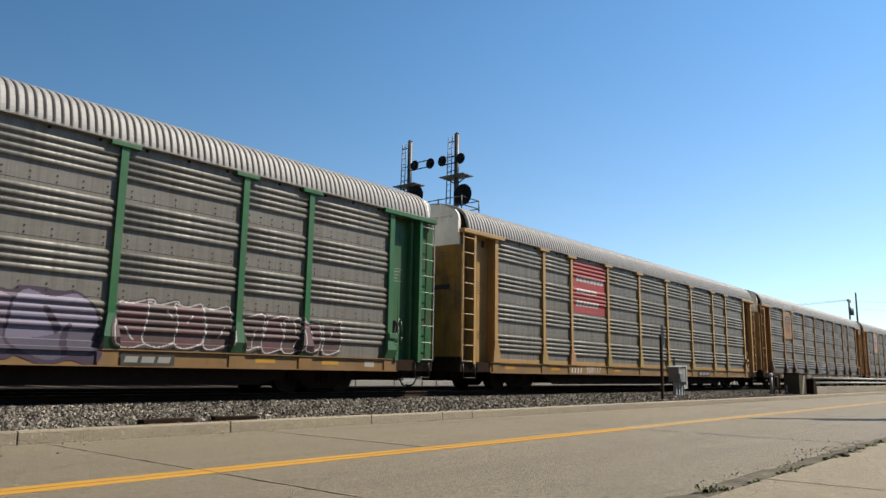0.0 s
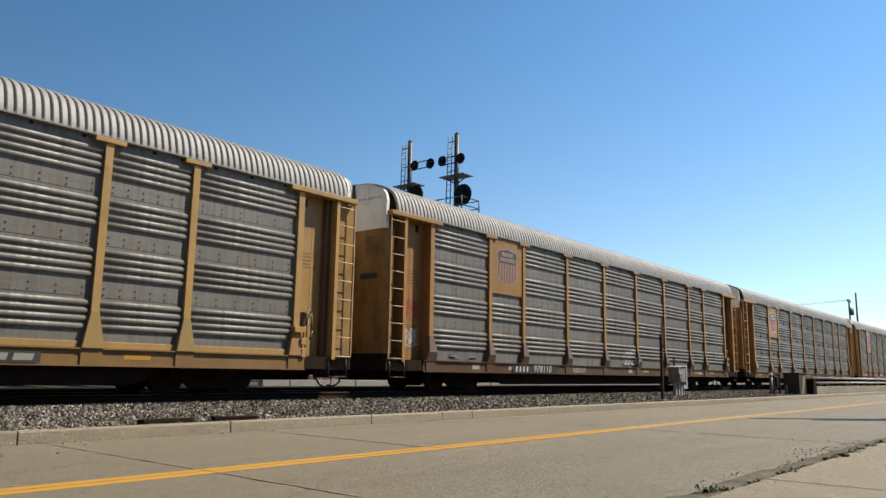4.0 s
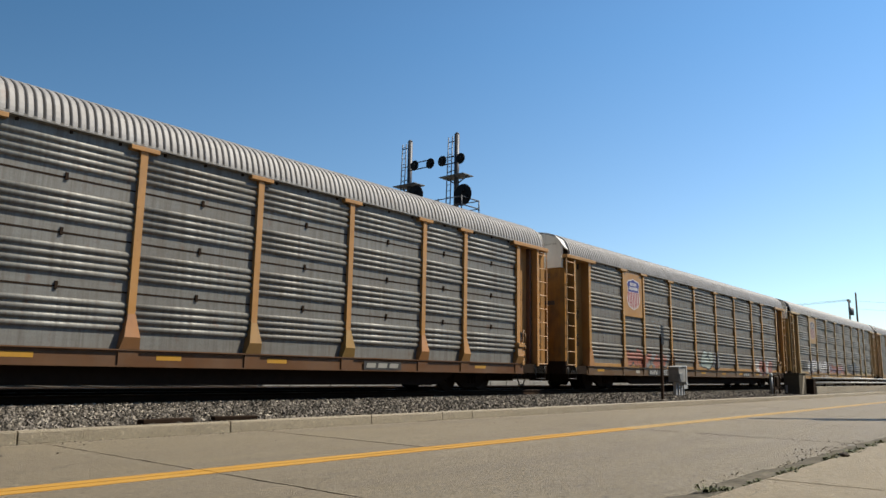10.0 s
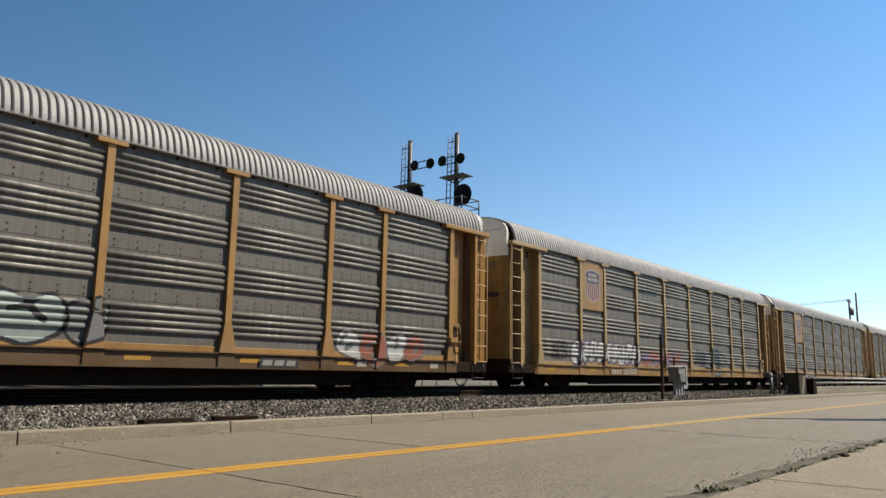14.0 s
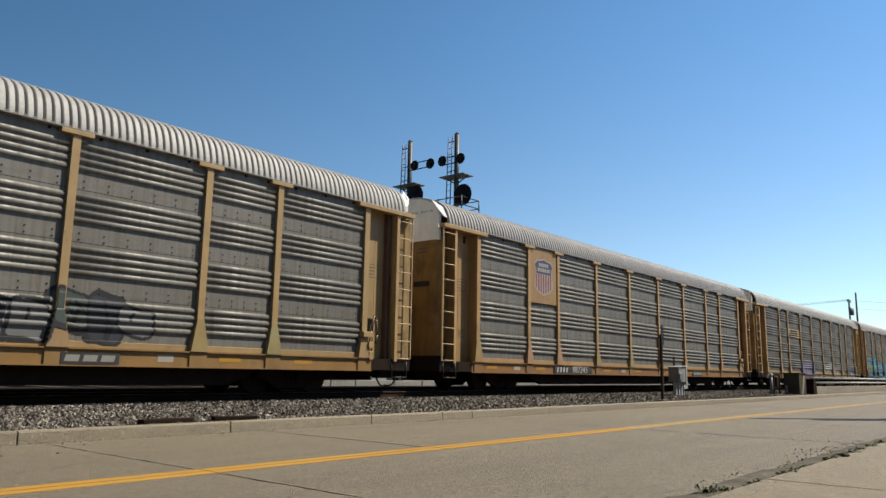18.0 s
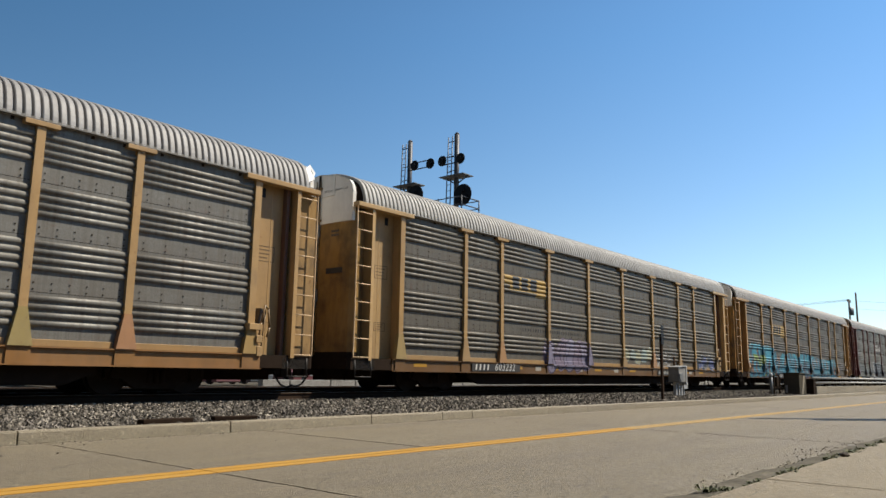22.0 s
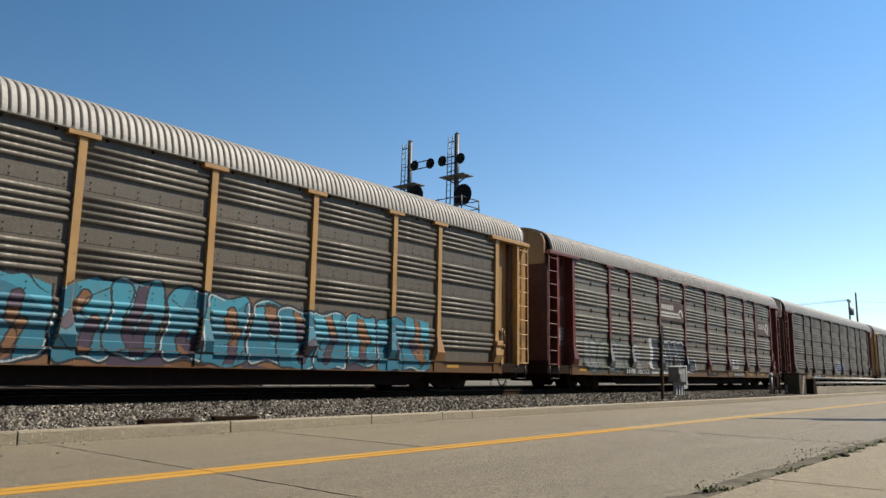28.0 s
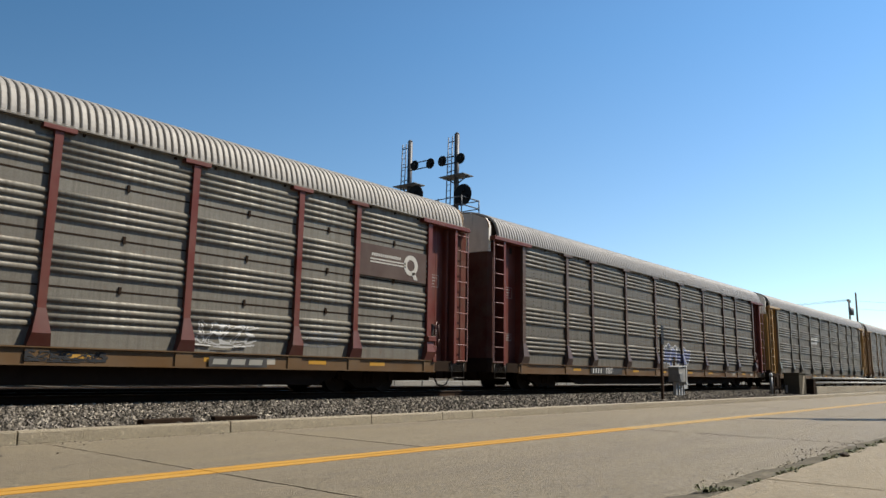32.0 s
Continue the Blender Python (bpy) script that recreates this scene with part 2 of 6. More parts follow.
def ground_sheet():
    """One sheet to the horizon, a little below the road."""
    me = quads("ground", [(-2500, -2500, -0.12), (2500, -2500, -0.12), (2500, 2500, -0.12), (-2500, 2500, -0.12)], [(0, 1, 2, 3)], [EARTH])
    tagged(new("ground", me), "dry dusty earth reaching the horizon", "ground", kind="structure")


def ballast_height(x, y):
    """From the kerb's back up to the sleepers, level under both tracks, then down."""
    y = abs(y - 18.2) if y > 18.2 else 18.2 - y
    return float(np.interp(y, (0, 4.2, 6.6, 8.1, 12), (0.20, 0.22, 0.16, 0.10, 0.06)))


def ballast_bed():
    rnd = np.random.default_rng(3)
    xs, ys = np.concatenate([np.arange(-300, -60, 20.0), np.arange(-60, 262, 2.0), np.arange(262, 400, 20.0)]), np.concatenate([np.arange(KERB_Y + 0.14, 20, 0.35), np.arange(20, 30, 1.5)])
    verts = [(x, y, ballast_height(x, y) + rnd.normal(0, 0.008)) for x in xs for y in ys]
    w = len(ys)
    faces = [(i * w + j, (i + 1) * w + j, (i + 1) * w + j + 1, i * w + j + 1) for i in range(len(xs) - 1) for j in range(w - 1)]
    # bed coloured near black for the dark under the train; stones lie lighter above
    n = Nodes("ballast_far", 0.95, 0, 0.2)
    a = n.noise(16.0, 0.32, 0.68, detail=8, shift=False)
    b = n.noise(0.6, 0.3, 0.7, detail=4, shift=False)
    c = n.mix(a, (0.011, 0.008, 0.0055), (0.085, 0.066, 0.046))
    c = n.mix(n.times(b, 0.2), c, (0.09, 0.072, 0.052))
    m = Nodes("pale_yard_gravel", 0.95, 0, 0.1)
    p = m.noise(9.0, 0.32, 0.68, detail=8, shift=False)
    pale = m.done(m.mix(p, (0.11, 0.10, 0.09), (0.27, 0.25, 0.22)), p, 0.9, 0.05)
    yard = [1 if ys[j] > 19.6 else 0 for i in range(len(xs) - 1) for j in range(w - 1)]
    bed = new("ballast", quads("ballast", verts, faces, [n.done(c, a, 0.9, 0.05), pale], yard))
    tagged(bed, "grey crushed stone railway ballast", "ballast", kind="structure")
    # loose stones, thickest by the kerb where the shot starts
    count = 46000
    u = rnd.random(count)
    x = 1.5 + 46 * u ** 1.9
    y = KERB_Y + 0.18 + 4.75 * rnd.random(count)
    far = rnd.random(count) < 0.04
    y = np.where(far, 16.1 + 4.5 * rnd.random(count), y)
    size = rnd.uniform(0.016, 0.038, count) * (1 + 0.45 * u)
    base = np.array([(1, 0, 0), (0, 1, 0), (-1, 0, 0), (0, -1, 0), (0, 0, 1), (0, 0, -1)], float)
    tri = np.array([(0, 1, 4), (1, 2, 4), (2, 3, 4), (3, 0, 4), (1, 0, 5), (2, 1, 5), (3, 2, 5), (0, 3, 5)])
    p = base[None] * rnd.uniform(0.65, 1.25, (count, 6, 1)) + rnd.normal(0, 0.22, (count, 6, 3))
    a = rnd.random((count, 3)) * 6.3
    ca, sa = np.cos(a), np.sin(a)
    for k, (i, j) in enumerate(((0, 1), (1, 2), (0, 2))):
        pi, pj = p[..., i].copy(), p[..., j].copy()
        p[..., i], p[..., j] = pi * ca[:, k, None] - pj * sa[:, k, None], pi * sa[:, k, None] + pj * ca[:, k, None]
    z = np.array([ballast_height(0, yy) for yy in y]) + rnd.uniform(-0.004, 0.03, count)
    p = p * size[:, None, None] + np.stack([x, y, z], 1)[:, None]
    faces = (tri[None] + 6 * np.arange(count)[:, None, None]).reshape(-1, 3)
    stones = new("ballast_stones", quads("ballast_stones", p.reshape(-1, 3).tolist(), faces.tolist(), [STONE]))
    tagged(stones, "loose angular grey and tan ballast stones", "ballast", kind="stuff")


def rail_outline(s=1.0):
    return [(-0.07, 0), (0.07, 0), (0.07, 0.012), (0.012, 0.03), (0.010, 0.125), (0.036, 0.14), (0.036, 0.172), (-0.036, 0.172), (-0.036, 0.14), (-0.010, 0.125), (-0.012, 0.03), (-0.07, 0.012)]


def track(name, y):
    t = thing(name, "steel rails spiked to dark timber sleepers in ballast", "railway track", pose(0, y, 0), "railway tracks", "structure")
    for side in (-0.7535, 0.7535):
        bm = bmesh.new()
        prism(bm, [(a + side, b + RAIL_Z - 0.176) for a, b in rail_outline()], 0, -300, 390)
        rail = part("rail", bm, RUSTY, t)
        bm = bmesh.new()
        box(bm, -300, 390, side - 0.03, side + 0.03, RAIL_Z - 0.0035, RAIL_Z)
        part("rail_head", bm, SHINE, rail, "bright worn running surface")
    bm = bmesh.new()
    box(bm, -0.11, 0.11, -1.3, 1.3, 0.09, RAIL_Z - 0.178)
    tie = mesh("sleeper", bm, TIE)
    for i in range(100):
        part("sleeper", tie, TIE, t, at=pose(-8 + 0.53 * i, 0, 0, 0, 0, random.uniform(-0.6, 0.6)))
    bm = bmesh.new()
    for i in [*range(-540, 0), *range(100, 740)]:
        x = -8 + 0.53 * i
        box(bm, x - 0.11, x + 0.11, -1.3, 1.3, 0.09, RAIL_Z - 0.178)
    tagged(part("far_sleepers", bm, TIE, t), kind="stuff")


def roadway():
    road = thing("road", "pale worn concrete two-lane road with a double yellow line", "road", pose(0, 0, 0), kind="structure")
    # concrete slabs between the cross joints and the joint along the near lane
    cuts = [-60, -40, -20, -10, -5.2, -0.6, 4.2, 7.55, 13.0, 17.6, 22.0, 26.6, 31.2, 36, 41, 46, 52, 60, 72, 90, 120, 160, 260]
    for x0, x1 in zip(cuts, cuts[1:]):
        for y0, y1 in ((EDGE_Y, LINE_Y - 0.006), (LINE_Y + 0.006, KERB_Y - 0.01)):
            top = random.uniform(-0.002, 0.002)
            ys = [y0 + (y1 - y0) * k / 24 for k in range(25)]

            def ragged(x, inward):
                return [(x + inward * (0.006 + abs(random.gauss(0, 0.005)) + (0.02 if random.random() < 0.06 else 0)), y) for y in ys]
            bm = bmesh.new()
            prism(bm, ragged(x0, 1) + ragged(x1, -1)[::-1], 2, -0.2, top)
            part("slab", bm, ROAD, road)
    bed = slab("joint_filler", -60, 260, EDGE_Y + 0.01, KERB_Y - 0.02, -0.22, -0.012, TAR, road, "dark filler in the slab joints", 0.002)
    # double yellow line, in lengths that follow the slabs
    for y in (LINE_Y - 0.088, LINE_Y + 0.088):
        for x0, x1 in zip(cuts, cuts[1:]):
            n = max(2, int((min(x1, 60) - max(x0, -10)) / 0.12))
            xs = [x0 + 0.006 + (x1 - x0 - 0.012) * k / n for k in range(n + 1)]
            half = 0.075 if x0 < 8 else 0.066
            lo = [(x, y - half + random.gauss(0, 0.004)) for x in xs]
            hi = [(x, y + half + random.gauss(0, 0.004)) for x in xs]
            bm = bmesh.new()
            prism(bm, lo + hi[::-1], 2, -0.004, 0.0065)
            part("yellow_line", bm, YELLOW_WORN if x0 > 8 else YELLOW, road, "worn yellow centre line")


def kerbs():
    kerb = thing("kerb", "chipped pale concrete kerb beside the ballast", "kerb", pose(0, 0, 0), kind="structure")
    cuts = [-60, -40, -20, -8, -2, 0.9, 3.89, 6.95, 10.0, 12.05, 13.05, 16.16, 18.1, 21, 24.2, 27.3, 30.4, 33.5, 36.6, 39.7, 60, 90, 140, 260]
    for x0, x1 in zip(cuts, cuts[1:]):
        bm = bmesh.new()
        h = 0.168 + random.uniform(-0.003, 0.003)
        prism(bm, [(KERB_Y, -0.2), (KERB_Y + 0.17, -0.2), (KERB_Y + 0.17, h), (KERB_Y + 0.045, h), (KERB_Y + 0.018, h - 0.02)], 0, x0 + 0.008, x1 - 0.008)
        bevelled(bm, 0.006)
        part("kerbstone", bm, KERB, kerb)


def pavement():
    p = thing("pavement", "sunlit tan concrete pavement slabs by the road", "pavement", pose(0, 0, 0), kind="structure")
    cuts = [-40, -20, -8, -4, -1.2, 1.6, 4.4, 7.3, 10.2, 13.1, 16, 19, 22, 26, 32, 45, 80, 160]
    for x0, x1 in zip(cuts, cuts[1:]):
        for y0, y1 in ((0.95, EDGE_Y - 0.26), (-0.9, 0.94), (-6, -0.91)):
            slab("paving_slab", x0 + 0.006, x1 - 0.006, y0, y1 - 0.006, -0.15, 0.055 + random.uniform(-0.003, 0.003), WALK, p, bevel=0.01)
    # broken asphalt strip between the pavement and the road
    rnd = random.Random(5)
    bm = bmesh.new()
    xs = [-40 + 0.22 * i for i in range(700)]
    rows = []
    for x in xs:
        a, b = EDGE_Y - 0.24 + rnd.uniform(-0.02, 0.02), EDGE_Y + 0.05 + rnd.uniform(-0.03, 0.06)
        rows.append([bm.verts.new(q) for q in ((x, a - 0.05, 0.0), (x, a, 0.038 + rnd.uniform(-0.015, 0.02)), (x, (a + b) / 2, 0.03 + rnd.uniform(-0.015, 0.012)), (x, b, 0.004))])
    for r, s in zip(rows, rows[1:]):
        for i in range(3):
            bm.faces.new((r[i], s[i], s[i + 1], r[i + 1]))
    strip = new("gutter", mesh("gutter", bm, plain("crumbled_asphalt", (0.185, 0.162, 0.125), 0.95, 0, 0.6, 14, 0.7)))
    tagged(strip, "crumbled dark asphalt gutter with dirt and weeds", "gutter", kind="structure")


ground_sheet()
ballast_bed()
track("track_1", TRACK_Y)
track("track_2", TRACK_Y + 4.4)
roadway()
kerbs()
pavement()
# ---- autorack cars ----
POSTS = (-12.0, -9.12, -7.2, -4.32, -1.44, 1.44, 4.32, 7.2, 9.12, 12.0)
PANEL_Y, POST_Y, SILL_Y = 1.445, 1.54, 1.515
SILL_LOW, SILL_TOP, EAVE = 0.565, 0.89, 4.95
LADDER_IN, LADDER_OUT = 13.14, 13.78
RIB = 0.050
ROOF_LINE = ((1.53, 4.96), (1.515, 5.08), (1.485, 5.20), (1.44, 5.33), (1.385, 5.44), (1.31, 5.535), (1.20, 5.62), (1.05, 5.70), (0.85, 5.78), (0.6, 5.86), (0.3, 5.925), (0.0, 5.95))


def rib_rows(style):
    """Heights of the pressed ribs of a side panel: four tiers of four."""
    return [1.29 + 0.99 * k + 0.149 * i for k in range(4) for i in range(4)]


RIB_LINE = ((-0.055, 0.0), (-0.049, 0.55), (-0.030, 0.92), (0.0, 1.0), (0.024, 0.9), (0.044, 0.5), (0.055, 0.0))
SLOTS = (1.99, 2.99, 4.03)


def panel_depth(style, z):
    """How far the sheet stands out of the panel plane at height z (array)."""
    d = np.zeros_like(z)
    for r in rib_rows(style):
        d = np.maximum(d, RIB * np.interp(z - r, [p[0] for p in RIB_LINE], [p[1] for p in RIB_LINE]))
    return d


def panel_mesh(width, style):
    """A pressed sheet panel, rib by rib, with bolt heads in the plain bands."""
    bm = bmesh.new()
    h = width / 2
    box(bm, -h, h, -0.02, 0.02, SILL_TOP, EAVE)
    e = h - 0.07
    for r in rib_rows(style):
        a = [bm.verts.new((-e - 0.04 * (1 - s), -0.0205 - RIB * s, r + dz)) for dz, s in RIB_LINE]
        b = [bm.verts.new((-v.co.x, v.co.y, v.co.z)) for v in a]
        for i in range(len(a) - 1):
            bm.faces.new((a[i], a[i + 1], b[i + 1], b[i])).smooth = True
        bm.faces.new(a)
        bm.faces.new(b[::-1])
    for k in range(3):
        if style == "banded":
            z = 2.0 + 1.0 * k
            box(bm, -h, h, -0.0235, -0.0195, z - 0.155, z - 0.149, 1)
            for i in range(6):
                x = -h + width * (i + 0.5) / 6
                for dz in (-0.10, 0.02):
                    box(bm, x - 0.012, x + 0.012, -0.032, -0.019, z + dz - 0.010, z + dz + 0.010, 1)
        else:
            z = SLOTS[k]
            box(bm, -h + 0.01, h - 0.01, -0.026, -0.018, z - 0.022, z + 0.012, 1)
            box(bm, -0.028, 0.028, -0.05, -0.018, z - 0.05, z + 0.09, 1)
    for i in range(3):
        x = -h + width * (i + 0.5) / 3
        box(bm, x - 0.025, x + 0.025, -0.05, -0.018, EAVE - 0.07, EAVE - 0.015, 1)
    return mesh("side_panel", bm, ZINC, GRIME)


def post_mesh(wide=0.155):
    """A side post with a T cap and a flared foot."""
    bm = bmesh.new()
    w = wide / 2
    box(bm, -w, w, -POST_Y, -PANEL_Y + 0.01, SILL_TOP + 0.62, EAVE)
    return mesh("post", bm, PAINT)


def foot_out(z, kick):
    """How far a post's foot stands out before the post at height z."""
    if kick:
        return np.interp(z, (SILL_TOP, 1.12, 1.57), (0.03, 0.105, 0.012))
    return np.interp(z, (SILL_TOP, 1.57), (0.05, 0.012))


def foot_mesh(wide=0.155, kick=False):
    """The flared plate at a post's foot; a kicked one bends back under above the sill."""
    bm = bmesh.new()
    w = wide / 2
    rows = []
    for z in (1.57, 1.12, SILL_TOP):
        e = w + 0.13 * (1.57 - z) / (1.57 - SILL_TOP)
        y = -POST_Y - float(foot_out(z, kick))
        rows.append([bm.verts.new(p) for p in ((-e, -PANEL_Y + 0.012, z), (-e, y, z), (e, y, z), (e, -PANEL_Y + 0.012, z))])
    for r, q in zip(rows, rows[1:]):
        for i in range(3):
            bm.faces.new((r[i], r[i + 1], q[i + 1], q[i]))
        bm.faces.new((r[3], r[0], q[0], q[3]))
    bm.faces.new(rows[0])
    bm.faces.new(rows[-1][::-1])
    return mesh("post_foot", bm, PAINT)


def cap_mesh():
    bm = bmesh.new()
    box(bm, -0.31, 0.31, -POST_Y - 0.04, -PANEL_Y + 0.01, EAVE - 0.10, EAVE - 0.008)
    return mesh("post_cap", bevelled(bm, 0.008), PAINT)


def roof_mesh():
    """Corrugated roof: broad light ridges with narrow valleys between, bowed across the car."""
    line = [(-y, z) for y, z in ROOF_LINE] + [(y, z) for y, z in ROOF_LINE[-2::-1]]
    pts = np.array(line)
    tang = np.gradient(pts, axis=0)
    nor = np.stack([-tang[:, 1], tang[:, 0]], 1)
    nor /= np.linalg.norm(nor, axis=1)[:, None]
    xs, lift = [], []
    pitch, x = 0.158, -13.53
    while x < 13.37:
        for f, d in ((0.0, -0.042), (0.06, -0.042), (0.16, 0.024), (0.26, 0.034), (0.76, 0.034), (0.86, 0.024), (0.945, -0.042)):
            xs.append(x + f * pitch)
            lift.append(d)
        x += pitch
    w = len(pts)
    verts = [(x, pts[j, 0] + nor[j, 0] * d, pts[j, 1] + nor[j, 1] * d) for x, d in zip(xs, lift) for j in range(w)]
    faces = [(i * w + j, (i + 1) * w + j, (i + 1) * w + j + 1, i * w + j + 1) for i in range(len(xs) - 1) for j in range(w - 1)]
    n0 = len(verts)
    inner = [(x, y * 0.975, z - 0.03) for x in (-13.5, 13.5) for y, z in line]
    verts += inner
    faces += [(n0 + j, n0 + j + 1, n0 + w + j + 1, n0 + w + j) for j in range(w - 1)]
    return quads("roof", verts, faces, [ROOF], smooth=False)


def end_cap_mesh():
    """Collar between the last roof rib and the door tops, dark to paint in shade; +x end."""
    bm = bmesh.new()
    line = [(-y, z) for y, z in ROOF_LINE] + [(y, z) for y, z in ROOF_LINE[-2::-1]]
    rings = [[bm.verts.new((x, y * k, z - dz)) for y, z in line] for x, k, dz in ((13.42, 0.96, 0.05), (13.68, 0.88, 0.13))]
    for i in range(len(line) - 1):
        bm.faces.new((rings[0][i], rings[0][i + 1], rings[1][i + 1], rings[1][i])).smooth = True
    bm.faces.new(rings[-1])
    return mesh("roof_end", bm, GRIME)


DOOR_TOP = ((1.33, 4.49), (1.34, 5.26), (1.29, 5.45), (1.17, 5.60), (0.72, 5.79), (0.05, 5.89))


def rim_mesh():
    """Thin bent sheet that edges the faceted top of the end doors; +x end."""
    bm = bmesh.new()
    line = [(-y, z) for y, z in DOOR_TOP[1:]] + [(y, z) for y, z in DOOR_TOP[:0:-1]]
    rings = [[bm.verts.new((x, y * k, z + dz)) for y, z in line] for x, k, dz in ((13.752, 1.012, 0.01), (13.785, 1.012, 0.01), (13.785, 0.99, -0.01), (13.752, 0.99, -0.01))]
    for r, q in zip(rings, rings[1:] + rings[:1]):
        for i in range(len(line) - 1):
            bm.faces.new((r[i], r[i + 1], q[i + 1], q[i]))
    for i in (0, -1):
        bm.faces.new([r[i] for r in rings])
    return mesh("roof_rim", bm, BOARD)


def flap_mesh():
    """Bent white corner plate where the roof meets the door; +x end, near side."""
    bm = bmesh.new()
    outer = [(13.44, -1.52, 5.12), (13.42, -1.36, 5.46), (13.82, -1.10, 5.72), (13.84, -1.30, 5.48), (13.66, -1.44, 5.22)]
    top = [bm.verts.new(p) for p in outer]
    low = [bm.verts.new((x, y + 0.02, z - 0.015)) for x, y, z in outer]
    for i in range(5):
        j = (i + 1) % 5
        bm.faces.new((top[i], top[j], low[j], low[i]))
    bm.faces.new(top)
    bm.faces.new(low[::-1])
    return mesh("corner_flap", bm, BOARD)


def ladder_mesh():
    """Inner stile of the near-side ladder at the +x end: a deep plate with a turned front edge."""
    bm = bmesh.new()
    prism(bm, [(LADDER_IN - 0.02, -1.10), (LADDER_IN - 0.02, -POST_Y - 0.02), (LADDER_IN + 0.085, -POST_Y - 0.02), (LADDER_IN + 0.085, -POST_Y), (LADDER_IN, -POST_Y), (LADDER_IN, -1.10)], 2, 0.82, EAVE - 0.05)
    return mesh("ladder", bm, PAINT)


def stile_mesh():
    """Slim outer stile of the ladder."""
    bm = bmesh.new()
    box(bm, LADDER_OUT - 0.035, LADDER_OUT, -POST_Y - 0.02, -POST_Y + 0.015, 0.88, EAVE - 0.08)
    return mesh("stile", bevelled(bm, 0.008), PAINT)


def rung_mesh():
    bm = bmesh.new()
    tube(bm, (LADDER_IN, -POST_Y, 0), (LADDER_OUT, -POST_Y, 0), 0.014, 6)
    return mesh("rung", bm, PAINT)


def end_wall_mesh():
    """The recessed corner sheet, the inner post and the plate behind the ladder, at the +x end."""
    bm = bmesh.new()
    prism(bm, [(12.03, -1.46), (12.06, -1.46), (12.06, -1.21), (13.0, -1.21), (13.0, -1.14), (12.03, -1.14)], 2, 0.80, EAVE)
    return mesh("corner_sheet", bm, PAINT)


def slot_mesh():
    bm = bmesh.new()
    box(bm, 12.30, 12.42, -1.225, -1.20, 4.57, 4.79)
    return mesh("air_slot", bm, BLACK)


def seam_mesh():
    bm = bmesh.new()
    box(bm, 12.62, 12.645, -1.216, -1.20, 0.80, EAVE)
    return mesh("seam_strip", bm, PAINT)


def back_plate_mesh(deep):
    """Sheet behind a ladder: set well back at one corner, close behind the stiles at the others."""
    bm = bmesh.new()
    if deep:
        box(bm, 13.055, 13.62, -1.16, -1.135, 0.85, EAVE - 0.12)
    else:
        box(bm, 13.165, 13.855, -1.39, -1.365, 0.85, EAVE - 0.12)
    return mesh("ladder_plate", bm, SOOT_SHADE)


def inner_post_mesh():
    bm = bmesh.new()
    box(bm, 12.95, 13.05, -1.36, -1.16, 0.80, EAVE)
    return mesh("end_post", bevelled(bm, 0.008), PAINT)


def end_beam_mesh():
    bm = bmesh.new()
    box(bm, 11.62, 13.80, -POST_Y - 0.07, -PANEL_Y + 0.06, EAVE - 0.11, EAVE + 0.01)
    return mesh("end_beam", bevelled(bm, 0.01), PAINT)


def door_mesh(side):
    """One leaf of the end doors, rounded towards the car's side; +x end."""
    bm = bmesh.new()
    line = [(0.05, 13.78), (0.6, 13.775), (1.0, 13.755), (1.22, 13.70), (1.35, 13.58), (1.35, 13.44), (0.05, 13.68)]
    prism(bm, [(x, side * y) for y, x in line], 2, 0.80, 4.49)
    if side > 0:
        bmesh.ops.reverse_faces(bm, faces=bm.faces)
    return mesh("end_door", bm, SOOT_SHADE)


def door_top_mesh(side):
    """Upper part of a door leaf, with a raised rib and a ledge."""
    bm = bmesh.new()
    prism(bm, [(side * y, z) for y, z in DOOR_TOP] + [(side * 0.05, 4.49)], 0, 13.66, 13.775)
    box(bm, 13.77, 13.80, side * 0.60 - 0.02, side * 0.60 + 0.02, 5.30, 5.82)
    box(bm, 13.77, 13.81, min(side * 0.12, side * 0.62), max(side * 0.12, side * 0.62), 5.24, 5.28)
    return mesh("door_top", bm, BOARD)


def gap_strip_mesh():
    # black strip set in to stand for the dark gap between the leaves
    bm = bmesh.new()
    box(bm, 13.66, 13.784, -0.045, 0.045, 0.80, 5.88)
    return mesh("door_seal", bm, RUBBER)


def lock_rod_mesh():
    """Upright locking rod beside the door seam; +x end."""
    bm = bmesh.new()
    tube(bm, (13.81, 0, 0.95), (13.81, 0, 5.72), 0.016, 6)
    for z in (1.1, 2.2, 3.5, 4.6, 5.5):
        box(bm, 13.765, 13.83, -0.035, 0.035, z - 0.03, z + 0.03)
    return mesh("lock_rod", bm, PAINT)


def lock_handle_mesh():
    bm = bmesh.new()
    box(bm, 13.80, 13.86, -0.05, 0.05, -0.17, 0.17)
    tube(bm, (13.85, 0, 0.15), (13.85, 0.03, -0.36), 0.018, 6)
    return mesh("lock_handle", bevelled(bm, 0.008), STEEL)


def door_foot_mesh(side):
    """Near-black band added along the foot of a door leaf."""
    bm = bmesh.new()
    line = [(0.05, 13.79), (0.6, 13.785), (1.004, 13.765), (1.228, 13.708), (1.358, 13.585), (1.358, 13.44), (0.05, 13.68)]
    prism(bm, [(x, side * y) for y, x in line], 2, 0.79, 1.03)
    if side > 0:
        bmesh.ops.reverse_faces(bm, faces=bm.faces)
    return mesh("door_foot", bm, GRIME)


def base_strip_mesh(width):
    bm = bmesh.new()
    h = width / 2 - 0.22
    box(bm, -h, h, -1.478, -1.44, SILL_TOP, SILL_TOP + 0.125)
    return mesh("base_strip", bevelled(bm, 0.006), PAINT)


